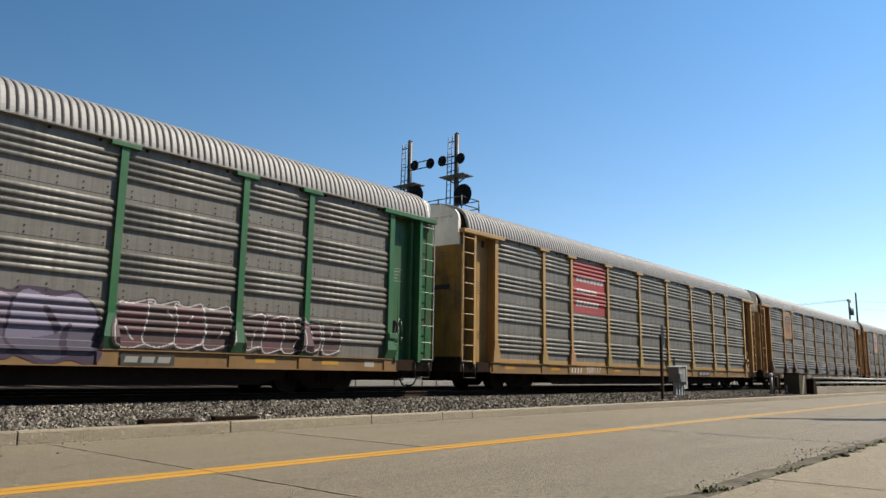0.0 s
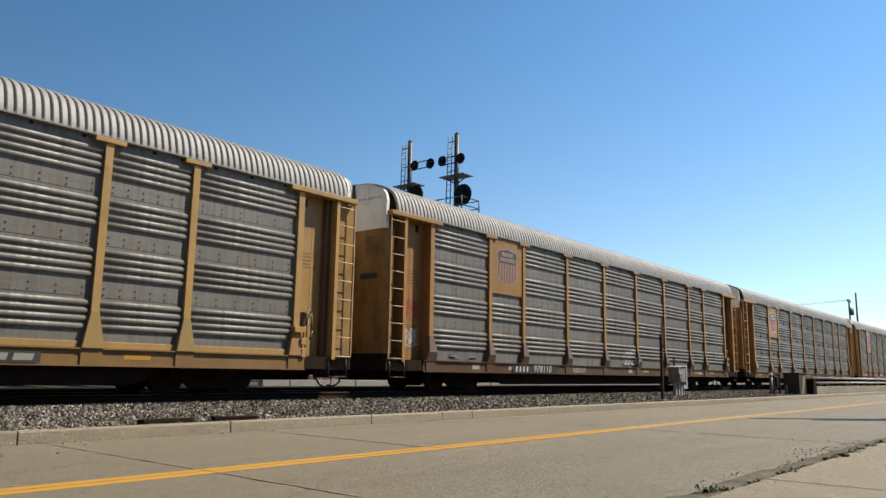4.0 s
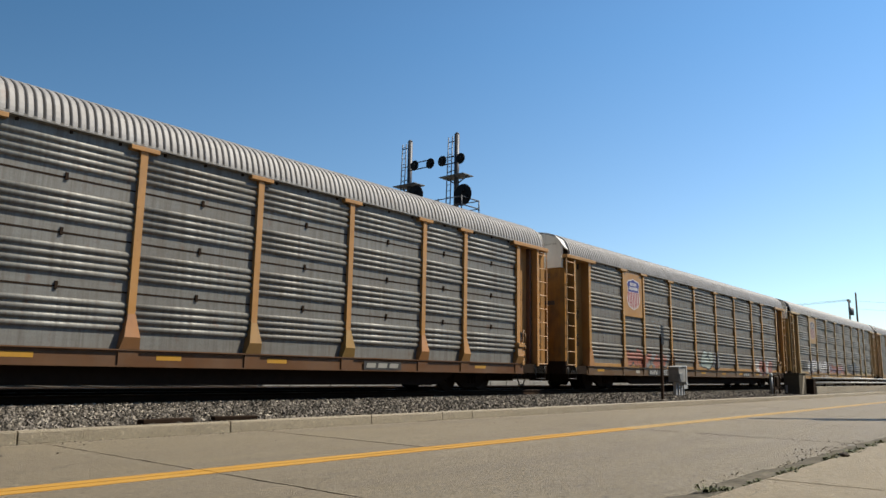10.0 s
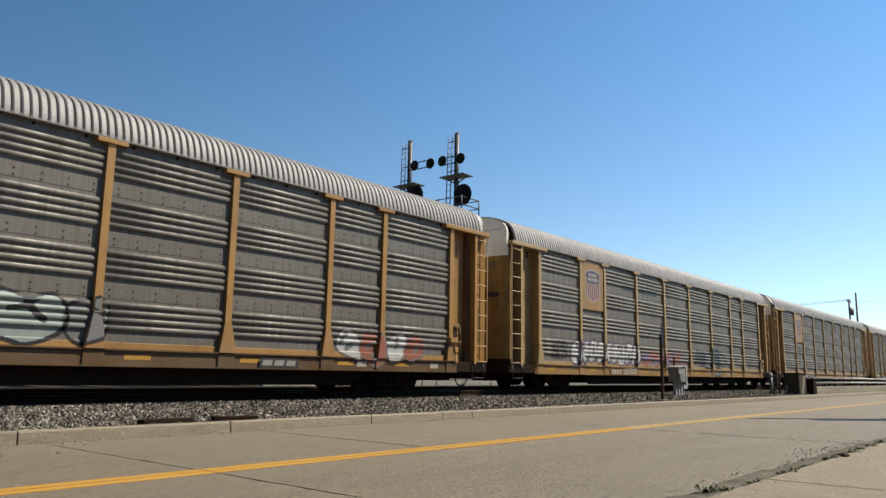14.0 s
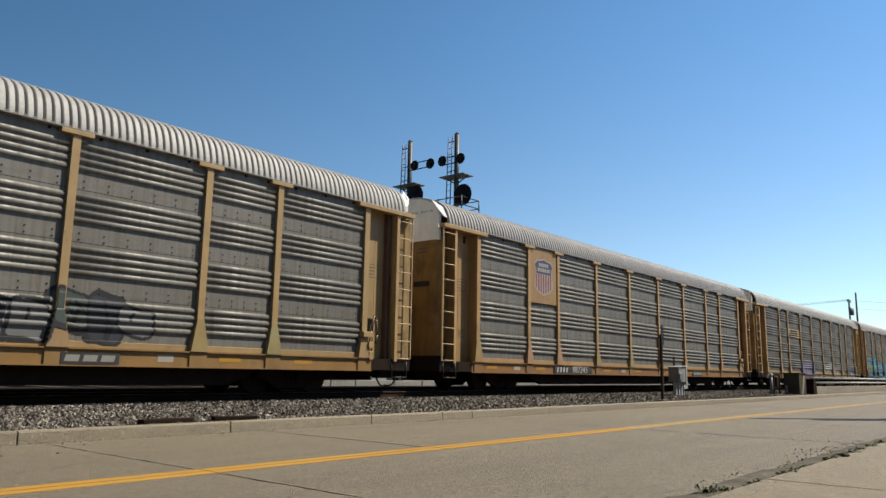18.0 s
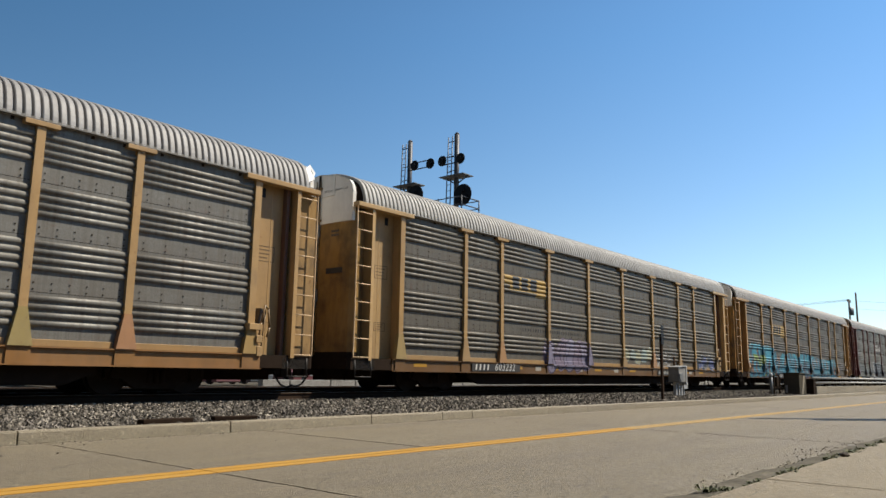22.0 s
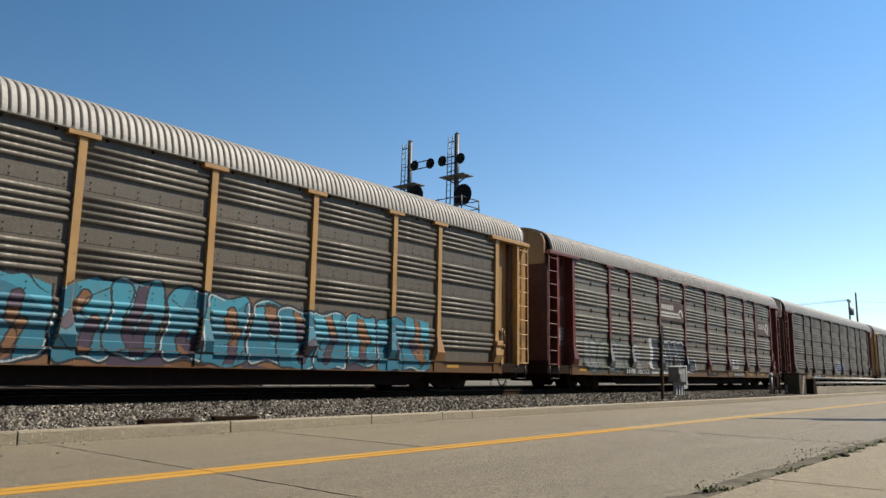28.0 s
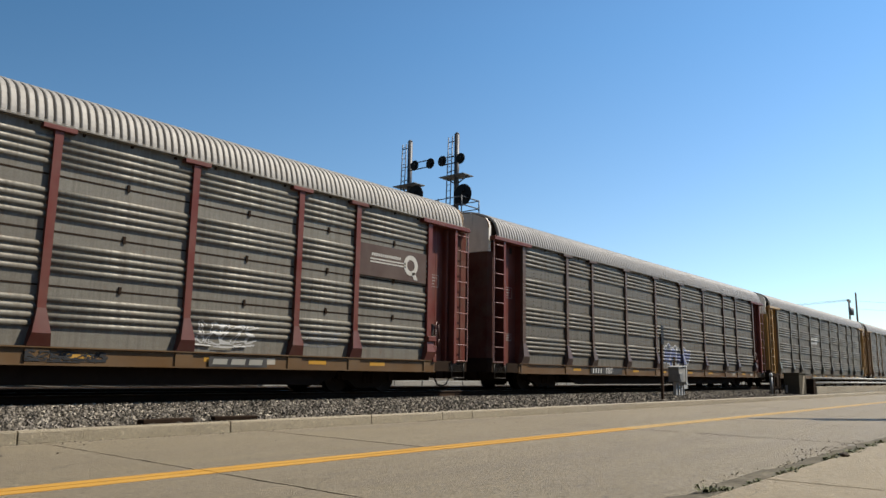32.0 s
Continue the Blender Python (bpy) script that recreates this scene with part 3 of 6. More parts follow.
def eave_mesh():
    bm = bmesh.new()
    box(bm, -13.6, 13.6, -1.56, -1.44, EAVE - 0.006, EAVE + 0.05)
    return mesh("eave_strip", bm, ZINC)


def sill_mesh():
    """Outer side sill with a shallow flange and poling blocks."""
    bm = bmesh.new()
    prism(bm, [(-SILL_Y, SILL_LOW), (-1.42, SILL_LOW), (-1.42, SILL_TOP), (-1.567, SILL_TOP), (-1.567, SILL_TOP - 0.025), (-SILL_Y, SILL_TOP - 0.04)], 0, -12.3, 12.3)
    box(bm, -12.3, 12.3, -SILL_Y - 0.03, -SILL_Y + 0.01, SILL_LOW - 0.012, SILL_LOW + 0.012)
    for i, x in enumerate(POSTS):
        box(bm, x - 0.2, x + 0.2, -SILL_Y - 0.03, -SILL_Y + 0.02, SILL_LOW + 0.015, SILL_TOP - 0.03)
    return mesh("side_sill", bm, PAINT)


def end_sill_mesh():
    """Near-black end of the sill below the ladder, turned across the car's end; +x end, near side."""
    bm = bmesh.new()
    prism(bm, [(12.304, -1.50), (13.80, -1.50), (13.88, -1.42), (13.88, 0.0), (13.73, 0.0), (13.73, -1.40), (12.304, -1.40)], 2, SILL_LOW + 0.02, SILL_TOP - 0.01)
    return mesh("end_sill", bm, GRIME)


def underframe_mesh():
    bm = bmesh.new()
    box(bm, -13.3, 13.3, -1.33, 1.33, 0.70, 0.80)
    box(bm, -12.9, 12.9, -0.36, 0.36, 0.30, 0.71)
    for s in (-1, 1):
        prism(bm, [(-8.9, 0.71), (-8.7, 0.42), (-8.1, 0.20), (8.1, 0.20), (8.7, 0.42), (8.9, 0.71)], 1, s * 1.26 - 0.05, s * 1.26 + 0.05)
    for i in range(17):
        x = -8.4 + 1.05 * i
        box(bm, x - 0.05, x + 0.05, -1.26, 1.26, 0.42, 0.71)
    return mesh("underframe", bm, GRIME)


def wheelset_mesh():
    """Axle and two flanged wheels, centred on the axle."""
    bm = bmesh.new()
    tube(bm, (0, -0.95, 0), (0, 0.95, 0), 0.08, 10)
    for s in (-1, 1):
        for y0, y1, r in ((0.67, 0.70, 0.455), (0.70, 0.81, 0.42), (0.72, 0.86, 0.17)):
            tube(bm, (0, s * y0, 0), (0, s * y1, 0), r, 28 if r > 0.2 else 12)
        for i in range(5):
            a = i * 2 * math.pi / 5
            box(bm, 0.27 * math.cos(a) - 0.03, 0.27 * math.cos(a) + 0.03, s * 0.81 - 0.006, s * 0.81 + 0.006, 0.27 * math.sin(a) - 0.03, 0.27 * math.sin(a) + 0.03)
    return mesh("wheelset", bm, WHEEL)


def side_frame_mesh():
    """Cast truck side frame with its window, spring nest and bearing ends."""
    bm = bmesh.new()
    y0, y1 = -0.07, 0.07
    prism(bm, [(-1.06, 0.50), (-1.06, 0.34), (-0.76, 0.34), (-0.42, 0.12), (0.42, 0.12), (0.76, 0.34), (1.06, 0.34), (1.06, 0.50), (0.62, 0.66), (-0.62, 0.66)], 1, y0, y1)
    for i in (-1, 0, 1):
        tube(bm, (0.14 * i, -0.085, 0.24), (0.14 * i, -0.085, 0.50), 0.06, 8)
    for s in (-1, 1):
        tube(bm, (0.86 * s, -0.14, 0.42), (0.86 * s, 0.1, 0.42), 0.12, 12)
    return mesh("side_frame", bm, GRIME)


def bolster_mesh():
    bm = bmesh.new()
    box(bm, -0.2, 0.2, -0.9, 0.9, 0.34, 0.62)
    tube(bm, (0, 0, 0.60), (0, 0, 0.72), 0.2, 12)
    for s in (-1, 1):
        box(bm, s * 0.35 - 0.04, s * 0.35 + 0.04, -0.75, 0.75, 0.34, 0.46)
    return mesh("truck", bm, GRIME)


def coupler_mesh():
    """Draft box, shank and knuckle at the +x end."""
    bm = bmesh.new()
    box(bm, 12.8, 13.5, -0.28, 0.28, 0.30, 0.70)
    box(bm, 13.4, 14.1, -0.08, 0.08, 0.42, 0.62)
    prism(bm, [(14.0, -0.13), (14.33, -0.13), (14.30, 0.02), (14.16, 0.05), (14.16, 0.13), (14.0, 0.13)], 2, 0.36, 0.66)
    return mesh("coupler", bm, GRIME)


def hose_mesh():
    bm = bmesh.new()
    pts = [(13.55, -0.38, 0.55), (13.68, -0.36, 0.34), (13.85, -0.32, 0.18), (14.1, -0.26, 0.12), (14.32, -0.2, 0.16)]
    bent(bm, pts, 0.024)
    return mesh("brake_hose", bm, RUBBER)


def lever_mesh():
    """Uncoupling lever along the end sill."""
    bm = bmesh.new()
    bent(bm, [(13.3, -1.3, 0.62), (13.45, -1.1, 0.60), (13.9, -0.75, 0.58), (14.0, -0.3, 0.60)], 0.018)
    return mesh("uncoupling_lever", bm, GRIME)


def step_mesh():
    """Stirrup step below the ladder at the +x end."""
    bm = bmesh.new()
    bent(bm, [(13.08, -1.5, 0.84), (13.08, -1.52, 0.40), (13.66, -1.52, 0.40), (13.66, -1.5, 0.84)], 0.016)
    box(bm, 12.95, 13.72, -1.50, -1.44, 0.58, 0.84)
    return mesh("stirrup_step", bm, PAINT)


def brake_mesh():
    """Hand-brake bracket beside the corner post."""
    bm = bmesh.new()
    prism(bm, [(12.26, 1.60), (12.46, 1.56), (12.45, 1.72), (12.42, 1.92), (12.33, 1.94)], 1, -1.40, -1.205)
    return mesh("hand_brake", bevelled(bm, 0.006), PAINT)


def crank_mesh():
    bm = bmesh.new()
    bent(bm, [(12.30, -1.42, 1.22), (12.33, -1.45, 1.60), (12.40, -1.47, 2.0), (12.50, -1.46, 1.92), (12.58, -1.43, 1.50), (12.54, -1.40, 1.28)], 0.024)
    return mesh("bell_crank", bm, PAINT)


def brake_rod_mesh():
    bm = bmesh.new()
    tube(bm, (12.46, -1.42, 1.90), (12.38, -1.40, 0.90), 0.016, 6)
    return mesh("brake_rod", bm, PAINT)


def block_mesh():
    bm = bmesh.new()
    box(bm, 11.88, 12.22, -1.64, -1.44, 1.42, 1.56)
    box(bm, 12.10, 12.26, -1.62, -1.44, 1.14, 1.30)
    box(bm, 12.14, 12.28, -1.60, -1.44, 0.84, 1.06)
    return mesh("tie_down_block", bevelled(bm, 0.008), PAINT)


MESH = {"roof": roof_mesh(), "cap": cap_mesh(), "post": post_mesh(), "corner": post_mesh(0.175), "foot": foot_mesh(), "corner_foot": foot_mesh(0.175), "kick_foot": foot_mesh(0.155, True), "kick_corner_foot": foot_mesh(0.175, True), "roof_end": end_cap_mesh(), "rim": rim_mesh(), "ladder": ladder_mesh(), "rung": rung_mesh(), "stile": stile_mesh(),
        "sheet": end_wall_mesh(), "slot": slot_mesh(), "seam": seam_mesh(), "gap_strip": gap_strip_mesh(), "eave": eave_mesh(), "strip_wide": base_strip_mesh(2.88), "strip_slim": base_strip_mesh(1.92), "plate": back_plate_mesh(True), "flush_plate": back_plate_mesh(False), "inner": inner_post_mesh(), "beam": end_beam_mesh(), "doors": [door_mesh(-1), door_mesh(1)], "tops": [door_top_mesh(-1), door_top_mesh(1)], "door_feet": [door_foot_mesh(-1), door_foot_mesh(1)], "lock_rod": lock_rod_mesh(), "lock_handle": lock_handle_mesh(),
        "sill": sill_mesh(), "end_sill": end_sill_mesh(), "under": underframe_mesh(), "wheels": wheelset_mesh(), "frame": side_frame_mesh(), "bolster": bolster_mesh(), "coupler": coupler_mesh(), "hose": hose_mesh(), "lever": lever_mesh(),
        "step": step_mesh(), "flap": flap_mesh(), "brake": brake_mesh(), "crank": crank_mesh(), "rod": brake_rod_mesh(), "block": block_mesh()}
for st in ("banded", "slotted"):
    MESH["wide", st], MESH["slim", st] = panel_mesh(2.88 - 0.012, st), panel_mesh(1.92 - 0.012, st)

TURN = pose(0, 0, 0, 0, 0, 180)
WHEELS = []


def autorack(spec):
    """An autorack car at the track's level, its middle at x = 0, the road side at -y."""
    c = thing("autorack_car", spec["label"], "railcar", pose(0, TRACK_Y, RAIL_Z), "autorack cars of the train")
    st, rnd = spec.get("style", "banded"), random.Random(spec["seed"])
    post, sheet, sill, ends = spec["post"], spec["sheet"], spec["sill"], spec.get("ends", spec["post"])
    rung = spec.get("rung", tuple(min(1, v * 1.35 + 0.12) for v in ends))
    for turn in (Matrix(), TURN):
        for a, b in zip(POSTS, POSTS[1:]):
            k = rnd.uniform(0.88, 1.1)
            part("side_panel", MESH["wide" if b - a > 2.5 else "slim", st], None, c, at=turn @ pose((a + b) / 2, -PANEL_Y + 0.02, 0), colour=tuple(v * k * w for v, w in zip(sheet, (0.97, 1.0, 1.01))))
            if spec.get("rail"):
                part("base_strip", MESH["strip_wide" if b - a > 2.5 else "strip_slim"], None, c, at=turn @ pose((a + b) / 2, 0, 0), colour=tuple(v * 0.9 * k for v in post))
        for x in POSTS:
            ob = part("post", MESH["corner" if abs(x) > 11 else "post"], None, c, at=turn @ pose(x, 0, 0), colour=post)
            part("post_foot", MESH[("" if spec.get("rail") else "kick_") + ("corner_foot" if abs(x) > 11 else "foot")], None, ob, "grimy flared post foot", colour=spec.get("foot", tuple(v * (0.72 + 0.03 * (rnd.random() * 6 // 1)) for v in post)))
            if abs(x) < 11:
                part("post_cap", MESH["cap"], None, ob, colour=post)
        part("side_sill", MESH["sill"], None, c, "sooty rust-stained side sill", turn, sill)
        # the end at +x of this side, then mirrored for the end at -x
        for flip in (1, -1):
            m = turn @ Matrix.Diagonal((flip, 1, 1, 1))
            # far plates at 0.36 and tan cars' end posts carry shade in their colour
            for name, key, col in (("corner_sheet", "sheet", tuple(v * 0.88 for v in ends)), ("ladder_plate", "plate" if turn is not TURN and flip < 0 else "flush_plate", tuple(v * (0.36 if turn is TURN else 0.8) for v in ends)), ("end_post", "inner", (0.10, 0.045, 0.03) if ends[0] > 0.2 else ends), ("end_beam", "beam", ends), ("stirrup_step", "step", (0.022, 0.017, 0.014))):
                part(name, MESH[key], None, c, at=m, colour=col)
            part("end_sill", MESH["end_sill"], None, c, "near-black end sill", m)
            part("air_slot", MESH["slot"], None, c, "small black slot", m)
            part("seam_strip", MESH["seam"], None, c, at=m, colour=ends)
            if (turn is TURN, flip) in spec.get("flaps", ()):
                part("corner_flap", MESH["flap"], None, c, "bent white corner plate", m, (0.70, 0.69, 0.67))
            lad = part("ladder", MESH["ladder"], None, c, at=m, colour=tuple(min(1, v * 1.1) for v in ends))
            part("stile", MESH["stile"], None, lad, colour=rung)
            for i in range(9):
                part("rung", MESH["rung"], None, lad, at=pose(0, 0, 0.90 + 0.474 * i), colour=rung)
        part("eave_strip", MESH["eave"], None, c, at=turn, colour=sheet)
        brake = part("hand_brake", MESH["brake"], None, c, "dark greasy hand brake gear", turn, (0.035, 0.028, 0.024))
        part("bell_crank", MESH["crank"], None, brake, colour=tuple(v * 0.45 for v in ends))
        part("brake_rod", MESH["rod"], None, brake, colour=tuple(v * 0.45 for v in ends))
        part("tie_down_block", MESH["block"], None, c, at=turn, colour=ends)
        part("coupler", MESH["coupler"], None, c, at=turn)
        part("brake_hose", MESH["hose"], None, c, at=turn)
        part("uncoupling_lever", MESH["lever"], None, c, at=turn)
        part("roof_end", MESH["roof_end"], None, c, "inner roof end coloured dark for shade", turn)
        part("roof_rim", MESH["rim"], None, c, "dented white sheet edging the roof end", turn, spec.get("cap", (0.55, 0.53, 0.50)))
        for i in (0, 1):
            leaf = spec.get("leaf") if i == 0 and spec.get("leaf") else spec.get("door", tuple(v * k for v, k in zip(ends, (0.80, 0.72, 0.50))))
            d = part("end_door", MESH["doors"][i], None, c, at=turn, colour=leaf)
            part("door_foot", MESH["door_feet"][i], None, d, "near-black band along the door's foot")
            part("lock_rod", MESH["lock_rod"], None, d, at=pose(0, (-0.085, 0.075)[i], 0), colour=tuple(v * 0.6 for v in leaf))
            for z in ((4.30, 2.55) if i else (4.18,)):
                part("lock_handle", MESH["lock_handle"], None, d, "bare metal lock handle", pose(0, (-0.085, 0.075)[i], z))
            part("door_top", MESH["tops"][i], None, d, "off-white painted door top", colour=spec.get("top", (0.76, 0.73, 0.67)))
        part("door_seal", MESH["gap_strip"], None, c, "black strip for the dark gap between the doors", turn)
        truck = part("truck", MESH["bolster"], None, c, at=turn @ pose(10.06, 0, 0))
        for s in (-1, 1):
            part("side_frame", MESH["frame"], None, truck, at=pose(0, 1.0 * s, 0, 0, 0, 0 if s < 0 else 180))
            w = part("wheelset", MESH["wheels"], None, truck, at=pose(0.87 * s, 0, 0.42))
            WHEELS.append((w, 0.87 * s, turn is TURN))
    part("underframe", MESH["under"], None, c, "black grime-covered underframe")
    part("roof", MESH["roof"], None, c, "corrugated light grey metal roof", colour=tuple(v * 1.02 for v in spec.get("roof", (0.262, 0.25, 0.24))))
    return c


TAN, MAROON, GREEN = (0.355, 0.208, 0.066), (0.108, 0.0145, 0.0085), (0.018, 0.105, 0.038)
ZINC_LIGHT, ZINC_MID, ZINC_DARK = (0.156, 0.143, 0.122), (0.129, 0.115, 0.0953), (0.0818, 0.0661, 0.0442)
BROWN_SILL, TAN_SILL = (0.090, 0.046, 0.016), (0.19, 0.105, 0.034)
SPECS = [
    dict(label="weathered green and grey autorack railcar with graffiti", post=GREEN, sheet=ZINC_LIGHT, sill=(0.19, 0.105, 0.036), rung=(0.35, 0.38, 0.35)),
    dict(label="tan and grey autorack railcar with a red sign", rail=True, post=TAN, sheet=ZINC_LIGHT, sill=TAN_SILL),
    dict(label="tan and grey autorack railcar with a faded shield sign", post=(0.309, 0.155, 0.0405), foot=(0.115, 0.065, 0.043), leaf=(0.34, 0.30, 0.24), door=(0.30, 0.165, 0.05), roof=(0.31, 0.295, 0.28), sheet=(0.173, 0.155, 0.137), sill=(0.075, 0.036, 0.0125)),
    dict(label="orange-tan and grey autorack railcar with a bright shield sign", post=(0.368, 0.186, 0.0566), sheet=(0.156, 0.151, 0.137), sill=(0.0927, 0.0359, 0.00836), style="slotted"),
    dict(label="tan and dark grey autorack railcar with a shield sign and graffiti", flaps=((False, -1),), rail=True, post=(0.333, 0.174, 0.0459), sheet=ZINC_MID, sill=BROWN_SILL),
    dict(label="tan and grey autorack railcar with a faded shield and white graffiti", flaps=((False, 1),), rail=True, post=(0.356, 0.235, 0.1), roof=(0.34, 0.325, 0.305), sheet=(0.17, 0.155, 0.13), sill=(0.25, 0.135, 0.036)),
    dict(label="tan and grey autorack railcar with a shield sign", flaps=((False, -1), (False, 1)), rail=True, post=(0.379, 0.23, 0.0917), sheet=(0.160, 0.146, 0.124), sill=(0.236, 0.111, 0.032)),
    dict(label="tan and sooty grey autorack railcar with a faded yellow sign", rail=True, post=(0.356, 0.217, 0.0837), ends=(0.43, 0.272, 0.115), roof=(0.33, 0.315, 0.29), sheet=ZINC_DARK, sill=(0.118, 0.0538, 0.0131)),
    dict(label="tan and sooty grey autorack railcar with blue graffiti", post=(0.368, 0.205, 0.0675), roof=(0.31, 0.285, 0.255), sheet=(0.0706, 0.0532, 0.0327), sill=(0.0927, 0.0383, 0.00585)),
    dict(label="maroon and grey autorack railcar with brown signs", post=MAROON, roof=(0.27, 0.25, 0.225), door=(0.06, 0.013, 0.010), cap=(0.24, 0.165, 0.11), sheet=(0.142, 0.126, 0.098), sill=(0.0927, 0.0451, 0.011), style="slotted", top=(0.19, 0.115, 0.05)),
    dict(label="maroon and weathered grey autorack railcar", post=(0.075, 0.042, 0.03), ends=MAROON, door=(0.06, 0.013, 0.010), cap=(0.24, 0.165, 0.11), sheet=(0.0959, 0.0815, 0.0602), sill=(0.0927, 0.0434, 0.011)),
    dict(label="tan-ended grey autorack railcar with a white emblem", post=ZINC_MID, ends=TAN, sheet=(0.114, 0.0988, 0.0752), sill=BROWN_SILL),
    dict(label="brown and grey autorack railcar", post=(0.19, 0.12, 0.055), ends=(0.21, 0.12, 0.045), sheet=ZINC_MID, sill=BROWN_SILL),
]
CARS = []
for i, spec in enumerate(SPECS):
    spec["seed"] = i + 11
    CARS.append(autorack(spec))

# ---- signs, lettering and graffiti on the cars ----
def spray(name, colour, wear=0.28):
    n = Nodes(name, 0.6, 0)
    a = n.noise(3.5, 0.45, 0.75, detail=6, stretch=(1, 1, 0.5))
    b = n.noise(14, 0.55, 0.75, detail=4)
    if max(colour) < 0.06:
        wear *= 0.25
    c = n.mix(n.times(a, wear), colour, (0.10, 0.09, 0.078))
    return n.done(n.mix(n.times(b, wear), c, (0.16, 0.145, 0.125)))


HUE = {k: spray("spray_" + k, v) for k, v in {
    "white": (0.40, 0.39, 0.37), "black": (0.008, 0.008, 0.009), "grey": (0.136, 0.133, 0.129), "purple": (0.080, 0.068, 0.098), "mauve": (0.150, 0.115, 0.160), "maroon": (0.082, 0.034, 0.037),
    "rust": (0.224, 0.068, 0.037), "teal": (0.015, 0.125, 0.180), "aqua": (0.030, 0.210, 0.280), "green": (0.12, 0.19, 0.025), "brown": (0.156, 0.068, 0.024), "cream": (0.286, 0.272, 0.177),
    "pine": (0.037, 0.051, 0.041), "red": (0.286, 0.037, 0.034), "blue": (0.061, 0.075, 0.163), "moss": (0.10, 0.105, 0.085), "navy": (0.022, 0.025, 0.032), "gold": (0.326, 0.204, 0.048), "lilac": (0.155, 0.135, 0.19), "plum": (0.041, 0.024, 0.044), "umber": (0.065, 0.037, 0.033), "mint": (0.231, 0.272, 0.238)}.items()}


def surface_y(style, x, z, kick=False):
    """Distance of the car's side from its middle at each point."""
    edge = np.min([np.abs(x - p) for p in POSTS], axis=0)
    y = PANEL_Y + panel_depth(style, z) * np.clip((edge - 0.14) / 0.04, 0, 1)
    flare = np.clip((1.57 - z) / 0.68, 0, 1)
    y = np.where(edge < 0.08 + 0.13 * flare, POST_Y + 0.006 + np.where(z < 1.57, foot_out(z, kick), 0.0), y)
    y = np.where((z < SILL_TOP + 0.14) & (edge > 0.2), np.maximum(y, 1.482), y)
    return np.where(z < SILL_TOP, np.where(edge < 0.22, SILL_Y + 0.034, np.where(z > SILL_TOP - 0.065, 1.568, SILL_Y + 0.003)), y) + 0.006


def drape(car, name, spec, box4, hues, pick, label, cell=0.02, sub=0.018, level=None):
    """A painted shape laid over the ribs, posts and sill; pick gives each cell a hue number or -1."""
    x0, x1, z0, z1 = box4
    nx, nz = int((x1 - x0) / cell), int((z1 - z0) / sub)
    xs, zs = np.linspace(x0, x1, nx + 1), np.linspace(z0, z1, nz + 1)
    cx, cz = np.meshgrid((xs[1:] + xs[:-1]) / 2, (zs[1:] + zs[:-1]) / 2, indexing="ij")
    hue = pick(cx, cz)
    vx, vz = np.meshgrid(xs, zs, indexing="ij")
    vy = -surface_y(spec.get("style", "banded"), vx, vz, not spec.get("rail")) if level is None else np.full(vx.shape, -level)
    ids = np.arange((nx + 1) * (nz + 1)).reshape(nx + 1, nz + 1)
    faces = np.stack([ids[:-1, :-1], ids[1:, :-1], ids[1:, 1:], ids[:-1, 1:]], -1)[hue >= 0]
    used, back = np.unique(faces, return_inverse=True)
    verts = np.stack([vx.ravel(), vy.ravel(), vz.ravel()], 1)[used]
    me = quads(name, verts.tolist(), back.reshape(-1, 4).tolist(), [HUE[h] for h in hues], hue[hue >= 0].tolist())
    return part(name, me, None, car, label)


def near(x, z, a, b):
    """Distance of each point to the stroke from a to b."""
    ax, az, dx, dz = a[0], a[1], b[0] - a[0], b[1] - a[1]
    t = np.clip(((x - ax) * dx + (z - az) * dz) / (dx * dx + dz * dz + 1e-9), 0, 1)
    return np.hypot(x - ax - t * dx, z - az - t * dz)


def curve(pts, n=3):
    """Points along a smooth line through pts."""
    q = [pts[0], *pts, pts[-1]]
    out = []
    for a, b, c, d in zip(q, q[1:], q[2:], q[3:]):
        for i in range(n):
            t = i / n
            out.append(tuple(0.5 * (2 * b[k] + (c[k] - a[k]) * t + (2 * a[k] - 5 * b[k] + 4 * c[k] - d[k]) * t * t + (3 * b[k] - a[k] - 3 * c[k] + d[k]) * t ** 3) for k in (0, 1)))
    return out + [pts[-1]]


def shapes(x, z, box4, n, seed, thick, slant=0.0):
    """Distances to each of a row of swollen curling shapes, and the height within the row."""
    rnd = random.Random(seed)
    x0, x1, z0, z1 = box4
    w, h = (x1 - x0) / n, z1 - z0 - 2 * thick
    xx = x - slant * (z - z0)
    for i in range(n):
        big = rnd.uniform(0.85, 1.08)
        k = rnd.randint(4, 6)
        spin = rnd.choice((-1, 1))
        line = [(0.5 + 0.5 * spin * (-1 + 2 * j / (k - 1)) + rnd.uniform(-0.34, 0.34), (rnd.uniform(0.72, 1.05) if (j + i) % 2 else rnd.uniform(-0.05, 0.3))) for j in range(k)]
        line = [(x0 + w * (i + 0.08 + 0.84 * u), z0 + thick + h * big * v) for u, v in line]
        line = curve(line)
        close = (x > x0 + w * (i - 0.8) - abs(slant)) & (x < x0 + w * (i + 1.8) + 2 * abs(slant))
        d = np.full(x.shape, 9.0)
        px, pz = xx[close], z[close]
        best = np.full(px.shape, 9.0)
        for a, b in zip(line, line[1:]):
            best = np.minimum(best, near(px, pz, a, b))
        d[close] = best
        yield i, d * (1 + 0.25 * np.sin(5 * x + 3 * z + i))


